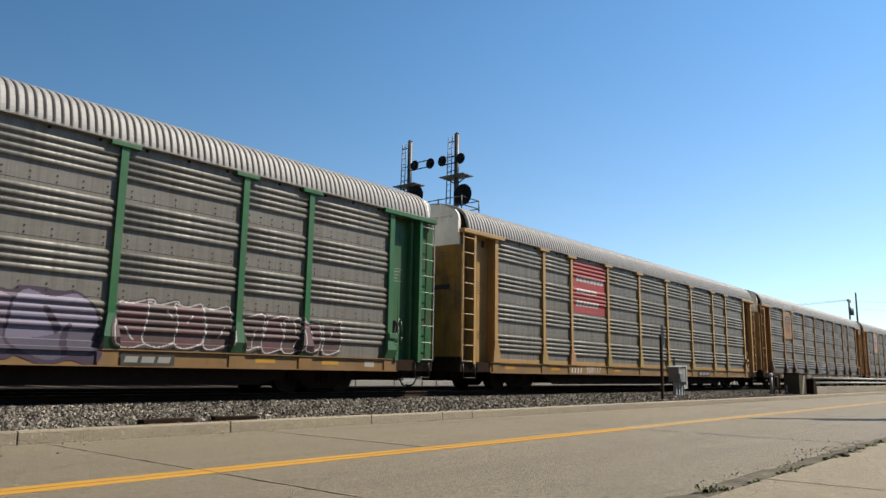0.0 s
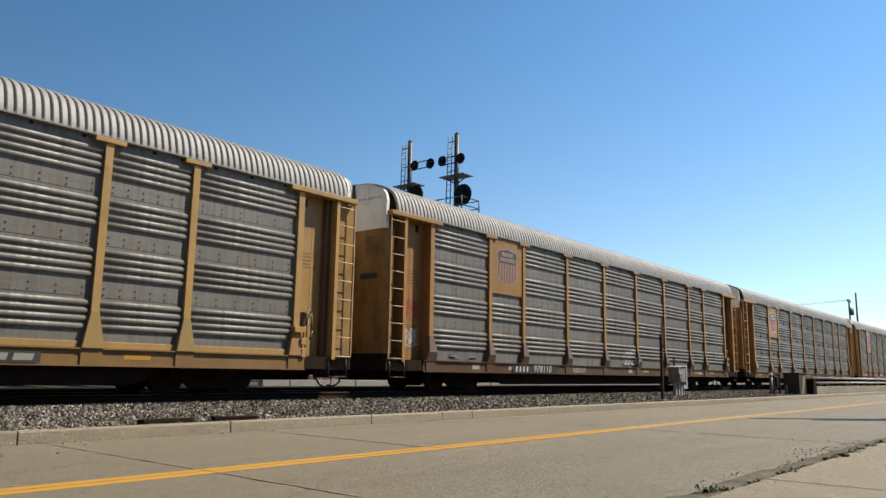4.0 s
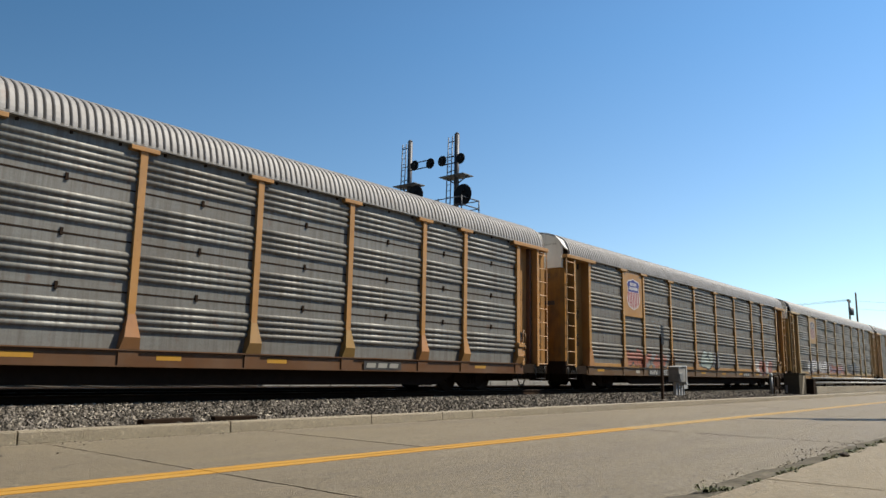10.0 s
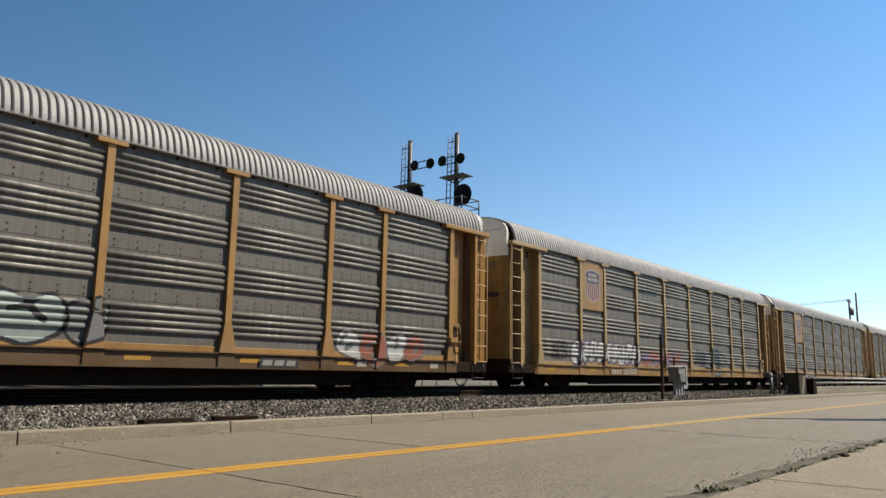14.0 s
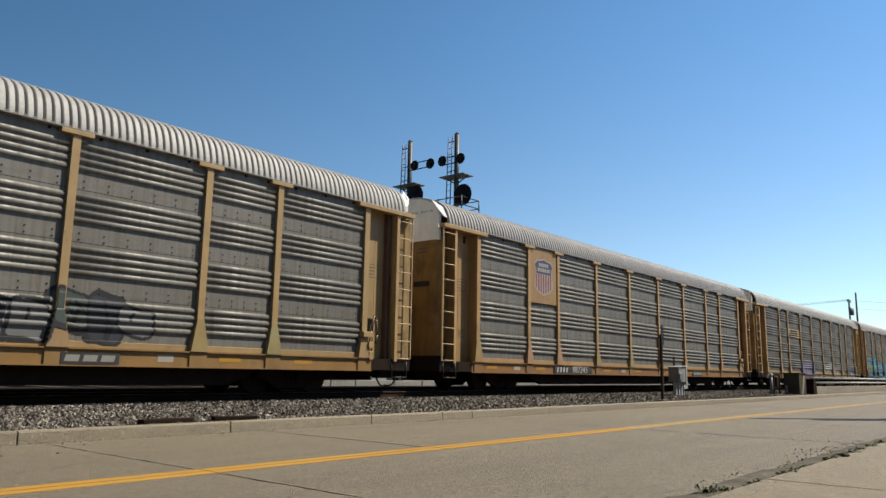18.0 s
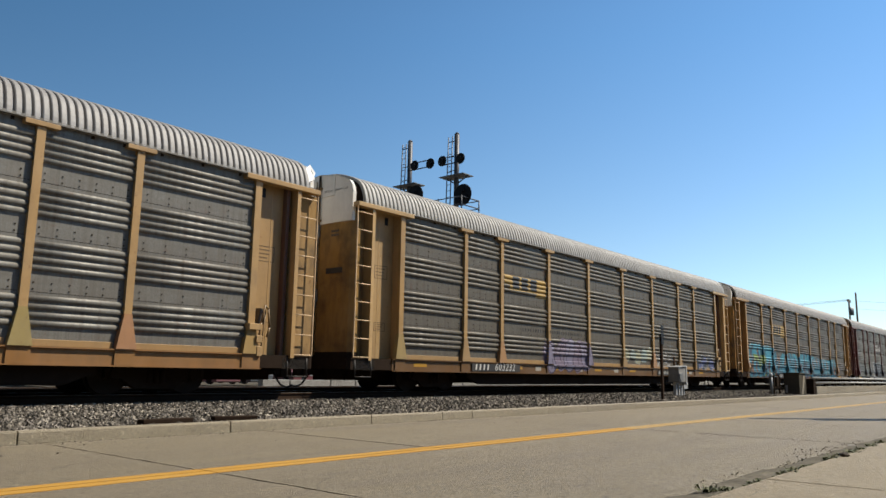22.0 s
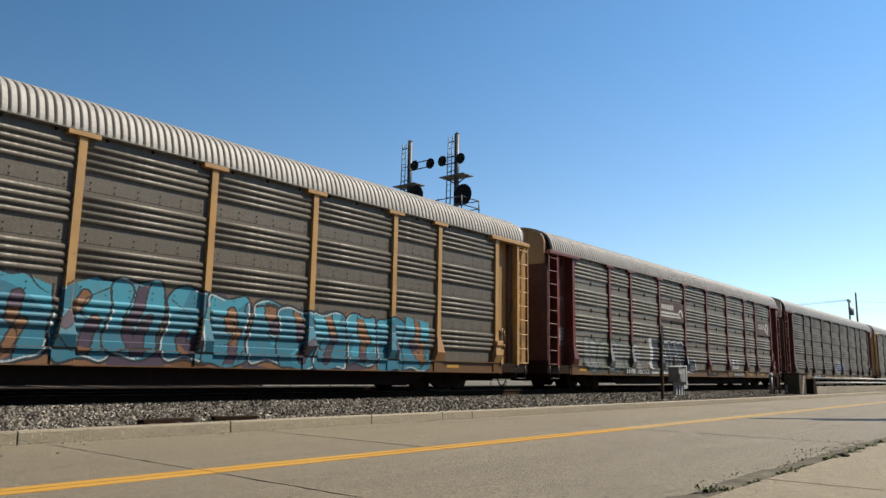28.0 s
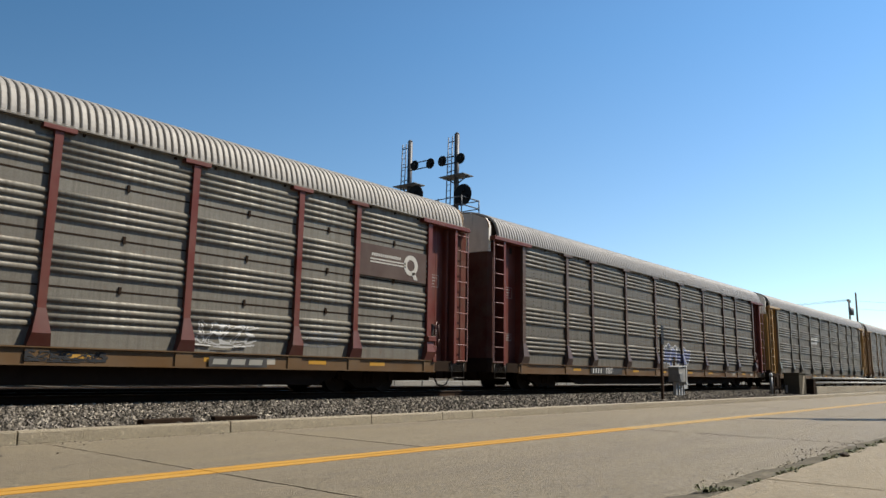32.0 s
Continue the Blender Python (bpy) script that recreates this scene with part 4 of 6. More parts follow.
def ripple(x, z, seed, f=1.0):
    r = random.Random(seed)
    return sum(math.sin(1) * np.sin(f * (r.uniform(-3, 3) * x + r.uniform(-5, 5) * z) + r.uniform(0, 6)) for _ in range(5)) / 2.2


def throw_up(box4, n, seed, thick, slant=0.0, line=0.045, fills=1):
    """Numbers: 0 outline, 1.. fills by patch."""
    def pick(x, z):
        hue = np.full(x.shape, -1)
        patch = (ripple(x, z, seed + 1, 1.6) > 0.35).astype(int) + (ripple(x, z, seed + 2, 2.0) > 0.75)
        fill = 1 + np.minimum(patch, fills - 1)
        rows = list(shapes(x, z, box4, n, seed, thick, slant))
        for i, d in rows:
            hue = np.where(d < thick + line, 0, hue)
            if thick > 0.02:
                hue = np.where(d < thick, fill, hue)
        return hue
    return pick


GLYPHS = (
    (((0.9, 0.85), (0.5, 1.0), (0.1, 0.78), (0.5, 0.5), (0.9, 0.25), (0.5, 0.0), (0.05, 0.15)),),
    (((0.0, 0.0), (0.3, 0.7), (0.5, 1.0), (0.7, 0.6), (0.95, 0.0)), ((0.1, 0.35), (0.9, 0.45))),
    (((0.12, 0.0), (0.1, 1.0), (0.75, 0.95), (0.8, 0.65), (0.25, 0.52), (0.9, 0.4), (0.85, 0.05), (0.1, 0.0)),),
    (((0.95, 0.95), (0.25, 0.9), (0.2, 0.55), (0.8, 0.55), (0.25, 0.5), (0.15, 0.08), (1.0, 0.1)),),
    (((0.1, 0.0), (0.15, 1.0), (0.8, 0.95), (0.85, 0.6), (0.25, 0.45), (0.6, 0.3), (1.05, -0.1)),),
    (((0.5, 1.0), (0.08, 0.7), (0.12, 0.2), (0.5, 0.0), (0.9, 0.25), (0.88, 0.75), (0.5, 1.0)),),
    (((0.05, 0.95), (0.9, 1.0), (0.5, 0.5), (0.05, 0.05), (1.0, 0.1)),),
)


def scrawl(box4, n, seed, line, loose=0.17):
    """Thin tangled curling strokes in one hue, with a flourish below."""
    def pick(x, z):
        rnd = random.Random(seed)
        x0, x1, z0, z1 = box4
        w, h = (x1 - x0) / n, z1 - z0
        d = np.full(x.shape, 9.0)
        strokes = [[(x0 + 0.02 * n * w, z0 + 0.10 * h), (x0 + 0.5 * n * w, z0 + 0.02 * h), (x1 - 0.05 * w, z0 + 0.14 * h)]] if n > 2 else []
        for i in range(n):
            lift, tall, lean = rnd.uniform(0.14, 0.24), rnd.uniform(0.62, 0.76), rnd.uniform(-0.05, 0.2)
            for g in rnd.choice(GLYPHS) + rnd.choice(GLYPHS)[:1]:
                strokes.append([(x0 + w * (i + 0.04 + 0.98 * u + lean * v + rnd.uniform(-loose, loose)), z0 + h * (lift + tall * v + rnd.uniform(-loose, loose) * 0.6)) for u, v in g])
        for line_pts in strokes:
            pts = curve(line_pts, 5)
            for a, b in zip(pts, pts[1:]):
                d = np.minimum(d, near(x, z, a, b))
        return np.where(d < line * (1 + 0.3 * np.sin(9 * x + 4 * z)), 0, -1)
    return pick


def swollen(x, z, box4, n, seed, r, slant=0.0, vary=0.12):
    """Signed distance to each of a row of rounded upright blocks, and its own cut strokes' distance."""
    rnd = random.Random(seed)
    x0, x1, z0, z1 = box4
    w, h = (x1 - x0) / n, z1 - z0
    for i in range(n):
        cx, hw = x0 + w * (i + 0.5) + rnd.uniform(-0.06, 0.06) * w, w * rnd.uniform(0.50, 0.58)
        lo, hi = z0 + rnd.uniform(0, vary) * h, z1 - rnd.uniform(0, vary) * h
        u = x - slant * (z - z0) - cx + rnd.uniform(-0.12, 0.12) * (z - z0) + 0.04 * np.sin(6 * z + i)
        v = z - (lo + hi) / 2 + 0.05 * np.sin(7 * x + 2 * i)
        k = min(r, hw * 0.9)
        qx, qz = np.abs(u) - hw + k, np.abs(v) - (hi - lo) / 2 + k
        d = np.hypot(np.maximum(qx, 0), np.maximum(qz, 0)) + np.minimum(np.maximum(qx, qz), 0) - k
        cut = np.full(x.shape, 9.0)
        for _ in range(rnd.randint(1, 3)):
            a = (rnd.uniform(-0.3, 0.3) * hw, rnd.choice((-0.5, 0.5)) * (hi - lo) * rnd.uniform(0.4, 1.0))
            e = (a[0] + rnd.uniform(-0.5, 0.5) * hw, a[1] * rnd.uniform(-0.2, 0.45))
            cut = np.minimum(cut, near(u, v, a, e))
        yield i, d, cut


def bubbles(box4, n, seed, line=0.035, r=0.2, fills=1, halo=None, spread=0.09, slant=0.0, cut=0.03, shade=None, shine=None, vary=0.12):
    """Overlapping rounded letters: 0 outline, 1.. fills, halo behind, shade low on each, shine along the upper edge."""
    def pick(x, z):
        hue = np.full(x.shape, -1)
        rows = list(swollen(x, z, box4, n, seed, r, slant, vary))
        if halo is not None:
            for i, d, c in rows:
                hue = np.where(d < spread + 0.05 * ripple(x, z, seed + 9, 2), halo, hue)
        for i, d, c in rows:
            fill = 1 + (i * 7 + seed) % fills
            hue = np.where(d < line * 0.5, 0, hue)
            inner = np.full(x.shape, fill)
            if shade is not None:
                inner = np.where(z - box4[2] + 0.15 * ripple(x, z, seed + i, 1.5) < 0.42 * (box4[3] - box4[2]), shade, inner)
            hue = np.where(d < -line * 0.5, inner, hue)
            hue = np.where((d < -line) & (c < cut), 0, hue)
            if shine is not None:
                hue = np.where((np.abs(d + line * 1.6) < 0.013) & (ripple(x, z, seed + 40 + i, 2) > 0.0), shine, hue)
        return hue
    return pick


def slate_piece(x, z):
    """White-edged dark block letters with a scalloped foot: 0 white, 1 slate."""
    hue = np.full(x.shape, -1)
    left = (x > -5.40 + 0.05 * np.sin(5 * z)) & (x < -4.46) & (z > 0.66) & (z < 2.19)
    top = 2.17 + 0.05 * np.sin(9 * x) - 0.25 * np.clip(x + 1.9, 0, 1)
    mid = (x >= -4.46) & (x < -1.5) & (z > 0.66) & (z < top)
    lobe = (x >= -1.5) & (np.hypot((x + 1.1) / 1.15, (z - 1.1) / 0.46) < 0.85)
    hue = np.where(left | mid | lobe, 0, hue)
    foot = 0.76 + 0.09 * np.abs(np.sin(2.4 * x + 0.6))
    hue = np.where(left & (x > -5.12 + 0.05 * np.sin(5 * z)) & (z > foot) & (z < 2.15), 1, hue)
    hue = np.where(mid & (z > foot) & (z < top - 0.035 - 0.06 * np.abs(np.sin(4 * x))), 1, hue)
    hue = np.where(lobe & (np.hypot((x + 1.1) / 1.15, (z - 1.1) / 0.46) < 0.80) & (z > foot), 1, hue)
    for a, b in (((-3.95, 2.1), (-3.75, 1.45)), ((-3.4, 2.1), (-3.0, 0.95)), ((-2.7, 2.15), (-2.35, 1.5)), ((-2.35, 1.5), (-2.7, 1.48)), ((-4.1, 1.5), (-3.6, 1.4)), ((-3.6, 1.4), (-3.45, 0.9)), ((-2.3, 1.5), (-1.9, 1.0)), ((-1.4, 1.5), (-1.5, 1.2)), ((-3.0, 1.25), (-2.4, 1.25))):
        hue = np.where((near(x, z, a, b) < 0.016) & (hue == 1), 0, hue)
    return hue


def mural(seed):
    """The long blue piece: tall leaning letters, then two lower runs, with green patches and brown hollows."""
    runs = (((-11.9, -6.3, 0.52, 2.62), 5, 0.10, 0.12), ((-6.4, -1.7, 0.55, 2.25), 4, 0.30, -0.03), ((-1.8, 1.5, 0.55, 2.3), 3, 0.26, 0.05), ((1.4, 8.7, 0.55, 2.12), 7, 0.16, 0.06))

    def pick(x, z):
        top = np.interp(x, (-11.9, -10.8, -9.9, -9.2, -7.3, -6.5, -6.0, -5.3, -4.4, -3.5, -2.7, -1.6, -0.3, 1.2, 2.0, 3.8, 5.9, 7.0, 8.7), (2.5, 2.64, 2.7, 2.5, 2.33, 2.15, 1.5, 2.0, 2.25, 2.5, 2.25, 1.9, 2.43, 2.25, 2.38, 2.15, 2.22, 2.1, 1.9))
        hue = np.full(x.shape, -1)
        back = np.where(ripple(x, z, seed + 31, 1.4) > 0.1, 6, 4)
        hue = np.where((z < top - 0.25 + 0.1 * np.sin(8 * x)) & (ripple(x, z, seed + 34, 0.9) > -0.6), back, hue)
        for k, (b4, n, r, sl) in enumerate(runs):
            for i, d, c in swollen(x, z, b4, n, seed + 5 * k, r, sl, 0.1):
                here = z < top + 0.06
                blue = np.where((z - 0.55) / 2.0 + 0.3 * ripple(x, z, seed + 20 + i, 1.1) > 0.55, 2, 1)
                if k == 0:
                    blue = np.where((ripple(x, z, seed + 50 + i, 1.1) > 0.55) & (z < 1.9), 3, blue)
                hue = np.where((d < 0.03) & here, 0, hue)
                hue = np.where((d < -0.02) & here, blue, hue)
                hue = np.where((c < 0.10) & (d < -0.08), np.where(ripple(x, z, seed + i, 1.2) > 0, 4, 6), hue)
                hue = np.where((np.abs(c - 0.115) < 0.018) & (d < -0.05), 0, hue)
                hue = np.where((np.abs(d + 0.045) < 0.014) & here & (ripple(x, z, seed + 40 + i, 1.6) > 0.1), 5, hue)
                if k > 0:
                    hue = np.where((np.abs(ripple(x, z, seed + 70 + i, 1.3)) < 0.035) & (d < -0.06), 0, hue)
        return hue
    return pick


def flat_sign(bands):
    """A plain painted field with bars: bands of (x0, x1, z0, z1, hue); the first is the field."""
    def pick(x, z):
        hue = np.full(x.shape, -1)
        for x0, x1, z0, z1, k in bands:
            hue = np.where((x > x0) & (x < x1) & (z > z0) & (z < z1), k, hue)
        return hue
    return pick


def blocks(x0, x1, z0, z1, n, hue, gap=0.2):
    """Letter-sized bars in a row."""
    w = (x1 - x0) / n
    return [(x0 + w * i, x0 + w * (i + 1 - gap), z0, z1, hue) for i in range(n)]


FONT = {}


def figures(body, size, slant=0.0):
    """A mesh of figures in the built-in font, standing in the xz plane and facing -y."""
    if (body, size, slant) not in FONT:
        cu = bpy.data.curves.new("figures", "FONT")
        cu.body, cu.size, cu.shear, cu.extrude, cu.space_character = body, size, slant, 0.001, 1.16
        tmp = new("tmp", cu)
        me = bpy.data.meshes.new_from_object(tmp.evaluated_get(bpy.context.evaluated_depsgraph_get()))
        bpy.data.objects.remove(tmp)
        me.transform(pose(0, 0, 0, 90, 0, 0))
        me.materials.clear()
        me.materials.append(BOARD)
        FONT[body, size, slant] = me
    return FONT[body, size, slant]


def plate(x0, x1, z0, z1, y, t=0.006):
    bm = bmesh.new()
    box(bm, x0, x1, y - t, y, z0, z1)
    return bm


def number_board(car, x0, x1, number, dark=True, z=0.71):
    """Black stencil patch on the sill: a bar for each letter of the owner's mark, then the figures."""
    ob = part("number_board", plate(x0, x1, z - 0.135, z + 0.10, -SILL_Y - 0.032), BOARD, car, "black stencil patch with white figures", colour=(0.02, 0.02, 0.022) if dark else (0.20, 0.11, 0.045))
    w = x1 - x0
    white = (0.52, 0.50, 0.46)
    bm = bmesh.new()
    for i in range(4):
        a = x0 + 0.06 * w + i * 0.078 * w
        prism(bm, [(a, z - 0.095), (a + 0.028 * w, z - 0.095), (a + 0.028 * w + 0.03, z + 0.08), (a + 0.03, z + 0.08)], 1, -SILL_Y - 0.0405, -SILL_Y - 0.037)
    part("owner_mark", bm, BOARD, ob, "white bars of lettering", colour=white)
    part("car_number", figures(number, 0.33, 0.2), None, ob, "white car number", pose(x0 + 0.45 * w, -SILL_Y - 0.0395, z - 0.10), white)


def maker_board(car, x0, x1, z=0.71):
    ob = part("owner_board", plate(x0, x1, z - 0.12, z + 0.09, -SILL_Y - 0.032), BOARD, car, "black patch with white bars", colour=(0.02, 0.02, 0.022))
    w = (x1 - x0) / 3.6
    for i in range(3):
        a = x0 + 0.2 * w + i * 1.1 * w
        bm = bmesh.new()
        prism(bm, [(a, z - 0.07), (a + 0.85 * w, z - 0.07), (a + 0.85 * w + 0.03, z + 0.05), (a + 0.03, z + 0.05)], 1, -SILL_Y - 0.0405, -SILL_Y - 0.037)
        part("letter_bar", bm, BOARD, ob, colour=(0.24, 0.23, 0.20))


SHIELD = [(0, 1.0), (0.17, 0.955), (0.40, 0.93), (0.5, 0.83), (0.43, 0.70), (0.455, 0.52), (0.5, 0.36), (0.46, 0.20), (0.34, 0.09), (0.15, 0.045), (0, 0)]


def shield_sign(car, x0, x1, z0, z1, field, blue=(0.02, 0.03, 0.17), red=(0.25, 0.03, 0.04), white=(0.45, 0.43, 0.41), worn=0.0):
    """Tan plate with a striped shield; letters stand as plain bars."""
    ob = part("sign_plate", plate(-9.01, -7.31, z0 - 0.28, EAVE - 0.03, -PANEL_Y - RIB - 0.004), PAINT, car, "tan metal sign plate", colour=field)
    mid, w, h, y = (x0 + x1) / 2, x1 - x0, z1 - z0, -PANEL_Y - RIB - 0.011

    def outline(k):
        pts = [(u * k, 0.5 + (v - 0.5) * k) for u, v in SHIELD]
        pts += [(-u, v) for u, v in pts[-2:0:-1]]
        return [(mid + u * w, z0 + v * h) for u, v in pts]
    bm = bmesh.new()
    prism(bm, outline(1.0), 1, y - 0.003, y)
    part("shield", bm, BOARD, ob, "white shield ground", colour=white)
    split = 0.575
    right = [(u * 0.93, 0.5 + (v - 0.5) * 0.93) for u, v in SHIELD]
    upper = [p for p in right if p[1] > split] + [(0.43 * 0.93, split)]
    bm = bmesh.new()
    prism(bm, [(mid + u * w, z0 + v * h) for u, v in upper + [(-u, v) for u, v in upper[:0:-1]]], 1, y - 0.007, y - 0.0035)
    part("shield_head", bm, BOARD, ob, "blue shield head", colour=blue)
    low = sorted([(u, v) for u, v in right if v < 0.37], key=lambda p: p[0])
    for i in range(7):
        a, b = -0.44 + i * 0.1295, -0.44 + i * 0.1295 + 0.072
        bm = bmesh.new()
        foot = [float(np.interp(abs(u), [p[0] for p in low], [p[1] for p in low])) for u in (a, b)]
        prism(bm, [(mid + a * w, z0 + foot[0] * h), (mid + b * w, z0 + foot[1] * h), (mid + b * w, z0 + (split - 0.01) * h), (mid + a * w, z0 + (split - 0.01) * h)], 1, y - 0.007, y - 0.0035)
        part("shield_stripe", bm, BOARD, ob, "red shield stripe", colour=red)
    for n, half, v0 in ((5, 0.27, 0.77), (7, 0.34, 0.635)):
        for i in range(n):
            a = mid + (-half + 2 * half * i / n) * w
            part("letter_bar", plate(a, a + 2 * half * w / n * 0.72, z0 + v0 * h, z0 + (v0 + 0.095) * h, y - 0.0075, 0.003), BOARD, ob, colour=white)


for i, car in enumerate(CARS):
    spec = SPECS[i]
    # worn reflective strips along the sill
    rnd = random.Random(i + 60)
    for a, b in zip(POSTS, POSTS[1:]):
        if rnd.random() < 0.8:
            x = a + 0.35 + rnd.random() * 0.3
            part("reflector", plate(x, x + 0.55, 0.69, 0.79, -SILL_Y + 0.002, 0.006), BOARD, car, "worn yellow reflective strip", colour=(0.40, 0.20, 0.012))
        if rnd.random() < 0.25:
            part("data_plate", plate(b - 0.9, b - 0.55, 0.66, 0.80, -SILL_Y + 0.002, 0.006), BOARD, car, "pale blank data plate", colour=(0.34, 0.31, 0.26))
    # stencilled data frame and notice in the end bays
    for s in (-1, 1):
        for z0, z1, w in ((3.05, 3.42, 0.5), (1.62, 1.86, 0.42)):
            x = s * 12.52
            dark = tuple(v * 0.35 for v in spec.get("ends", spec["post"])) if sum(spec.get("ends", spec["post"])) > 0.3 else (0.24, 0.22, 0.20)
            bm = bmesh.new()
            ring = [[bm.verts.new((x + a * (w / 2 - e), y, (z0 + z1) / 2 + b * ((z1 - z0) / 2 - e))) for a, b in ((-1, -1), (1, -1), (1, 1), (-1, 1))] for e in (0, 0.018) for y in (-1.2145, -1.2095)]
            for k in range(4):
                m = (k + 1) % 4
                for p, q in ((0, 2), (0, 1), (2, 3)):
                    bm.faces.new((ring[p][k], ring[p][m], ring[q][m], ring[q][k]))
            frame_ob = part("stencil", bm, BOARD, car, "stencilled data panel of bars", colour=dark)
            for k in range(3):
                z = z0 + (z1 - z0) * (k + 1) / 4
                part("letter_bar", plate(x - w * 0.36, x + w * (0.1 + 0.1 * k), z - 0.014, z + 0.014, -1.2095, 0.005), BOARD, frame_ob, colour=dark)
    if sum(spec.get("ends", spec["post"])) > 0.3:
        for y in (1.02, -0.20):
            part("notice", figures("EXCESS HEIGHT CAR", 0.088), None, car, "stencilled height notice", pose(-13.782, y, 5.36, 0, 0, -90), (0.10, 0.09, 0.08))
        for y, w in ((0.60, 0.27), (-0.72, 0.32)):
            part("notice_bar", plate(-w, w, 0, 0.15, 0), BOARD, car, "black painted bar", pose(-13.79, y, 3.10, 0, 0, -90), (0.018, 0.016, 0.015))
            for k in range(2):
                part("letter_bar", plate(-0.16, 0.14, 0, 0.06, 0), BOARD, car, at=pose(-13.79, y, 4.22 - 0.11 * k, 0, 0, -90), colour=(0.10, 0.07, 0.04))

c0, c1, c2, c3, c4, c5, c6, c7, c8, c9, c10, c11, c12 = CARS
# green car: a pale violet piece, then outlined maroon blocks
drape(c0, "graffiti", SPECS[0], (-0.6, 4.2, 0.58, 1.95), ("plum", "lilac", "mauve", "purple"), bubbles((-0.5, 4.15, 0.60, 1.88), 3, 4, 0.05, 0.45, fills=2, halo=0, spread=0.07, shade=3, cut=0.06), "pale violet bubble graffiti with dark edges")
drape(c0, "graffiti", SPECS[0], (4.2, 7.1, 0.92, 1.95), ("white", "maroon", "umber", "black"), bubbles((4.45, 7.05, 0.96, 1.88), 4, 8, 0.026, 0.07, fills=2, halo=2, spread=0.04, cut=0.014, vary=0.05), "maroon block graffiti with thin pale edges")
drape(c0, "graffiti", SPECS[0], (7.2, 10.5, 0.90, 1.85), ("white", "maroon", "umber", "grey"), bubbles((7.4, 10.2, 0.94, 1.76), 5, 15, 0.024, 0.08, fills=2, halo=2, spread=0.03, cut=0.013, vary=0.10), "maroon block graffiti with thin pale edges")
maker_board(c0, 4.57, 5.7)
# red sign with three rows of bars
drape(c1, "sign", SPECS[1], (-7.06, -4.46, 2.85, 4.83), ("red", "white"), flat_sign([(-9, 0, 0, 6, 0)] + blocks(-6.74, -4.56, 4.05, 4.26, 8, 1) + blocks(-6.75, -5.16, 3.60, 3.79, 7, 1) + blocks(-6.78, -5.02, 3.12, 3.31, 7, 1)), "red painted sign with white bars", 0.02)
number_board(c1, -7.5, -4.75, "988117", False)
maker_board(c1, 4.9, 6.3)
shield_sign(c2, -8.76, -7.56, 3.38, 4.66, (0.26, 0.13, 0.032), (0.045, 0.037, 0.045), (0.18, 0.06, 0.045), (0.26, 0.2, 0.14))
number_board(c2, -7.9, -5.15, "978110")
maker_board(c2, 5.1, 6.5)
drape(c2, "graffiti", SPECS[2], (0.2, 1.35, 0.98, 1.7), ("white", "grey"), throw_up((0.3, 1.2, 1.02, 1.6), 2, 31, 0.10, fills=1), "small white spray tag")
drape(c2, "graffiti", SPECS[2], (-12.95, -12.2, 1.2, 1.85), ("white", "white"), scrawl((-12.9, -12.25, 1.25, 1.8), 4, 33, 0.016), "white spray tag", 0.011, 0.011, level=1.216)
drape(c2, "graffiti", SPECS[2], (-12.95, -12.15, 2.0, 2.75), ("red",), scrawl((-12.9, -12.2, 2.05, 2.6), 4, 36, 0.013), "thin red spray tag", 0.011, 0.011, level=1.216)
drape(c2, "graffiti", SPECS[2], (-11.2, -9.5, 0.95, 1.4), ("grey",), scrawl((-11.1, -9.6, 1.0, 1.38), 6, 34, 0.012), "faint pale scrawl", 0.013, 0.013)
drape(c2, "graffiti", SPECS[2], (-4.0, -2.9, 0.62, 0.8), ("cream", "grey"), throw_up((-4, -3, 0.62, 0.8), 3, 12, 0.03), "faint pale scrawl")
shield_sign(c3, -8.76, -7.56, 3.31, 4.61, (0.33, 0.18, 0.052))
number_board(c3, -6.8, -4.3, "159809")
maker_board(c3, 4.9, 6.3)
shield_sign(c4, -8.76, -7.56, 3.29, 4.63, (0.31, 0.155, 0.038))
number_board(c4, -6.95, -4.35, "995234")
maker_board(c4, 5.2, 6.3)
drape(c4, "graffiti", SPECS[4], (-9.0, -7.3, 0.9, 1.75), ("black", "rust", "rust"), throw_up((-8.9, -7.25, 0.9, 1.65), 2, 41, 0.2, line=0.03, fills=1), "faded orange-red graffiti")
drape(c4, "graffiti", SPECS[4], (-7.25, -4.5, 0.9, 1.75), ("black", "rust", "grey", "white"), throw_up((-7.1, -4.6, 0.9, 1.62), 4, 45, 0.16, line=0.03, fills=2), "faded orange-red graffiti")
drape(c4, "graffiti", SPECS[4], (-0.8, 1.4, 0.9, 1.95), ("black", "mint", "white"), bubbles((-0.65, 0.95, 0.92, 1.85), 1, 47, 0.07, 0.5, cut=0.05), "pale round graffiti with black edges")
drape(c4, "graffiti", SPECS[4], (0.7, 2.6, 0.9, 1.95), ("black", "grey", "white"), bubbles((0.95, 1.75, 0.92, 1.85), 1, 48, 0.06, 0.3, cut=0.04), "small pale graffiti loop with black edges")
drape(c4, "graffiti", SPECS[4], (-12.95, -12.3, 1.55, 2.15), ("black",), scrawl((-12.9, -12.35, 1.6, 2.1), 3, 49, 0.012), "thin black spray tag", 0.011, 0.011, level=1.216)
drape(c4, "graffiti", SPECS[4], (-12.95, -12.3, 2.6, 3.0), ("black",), scrawl((-12.9, -12.35, 2.62, 2.98), 3, 50, 0.012), "thin black spray tag", 0.011, 0.011, level=1.216)
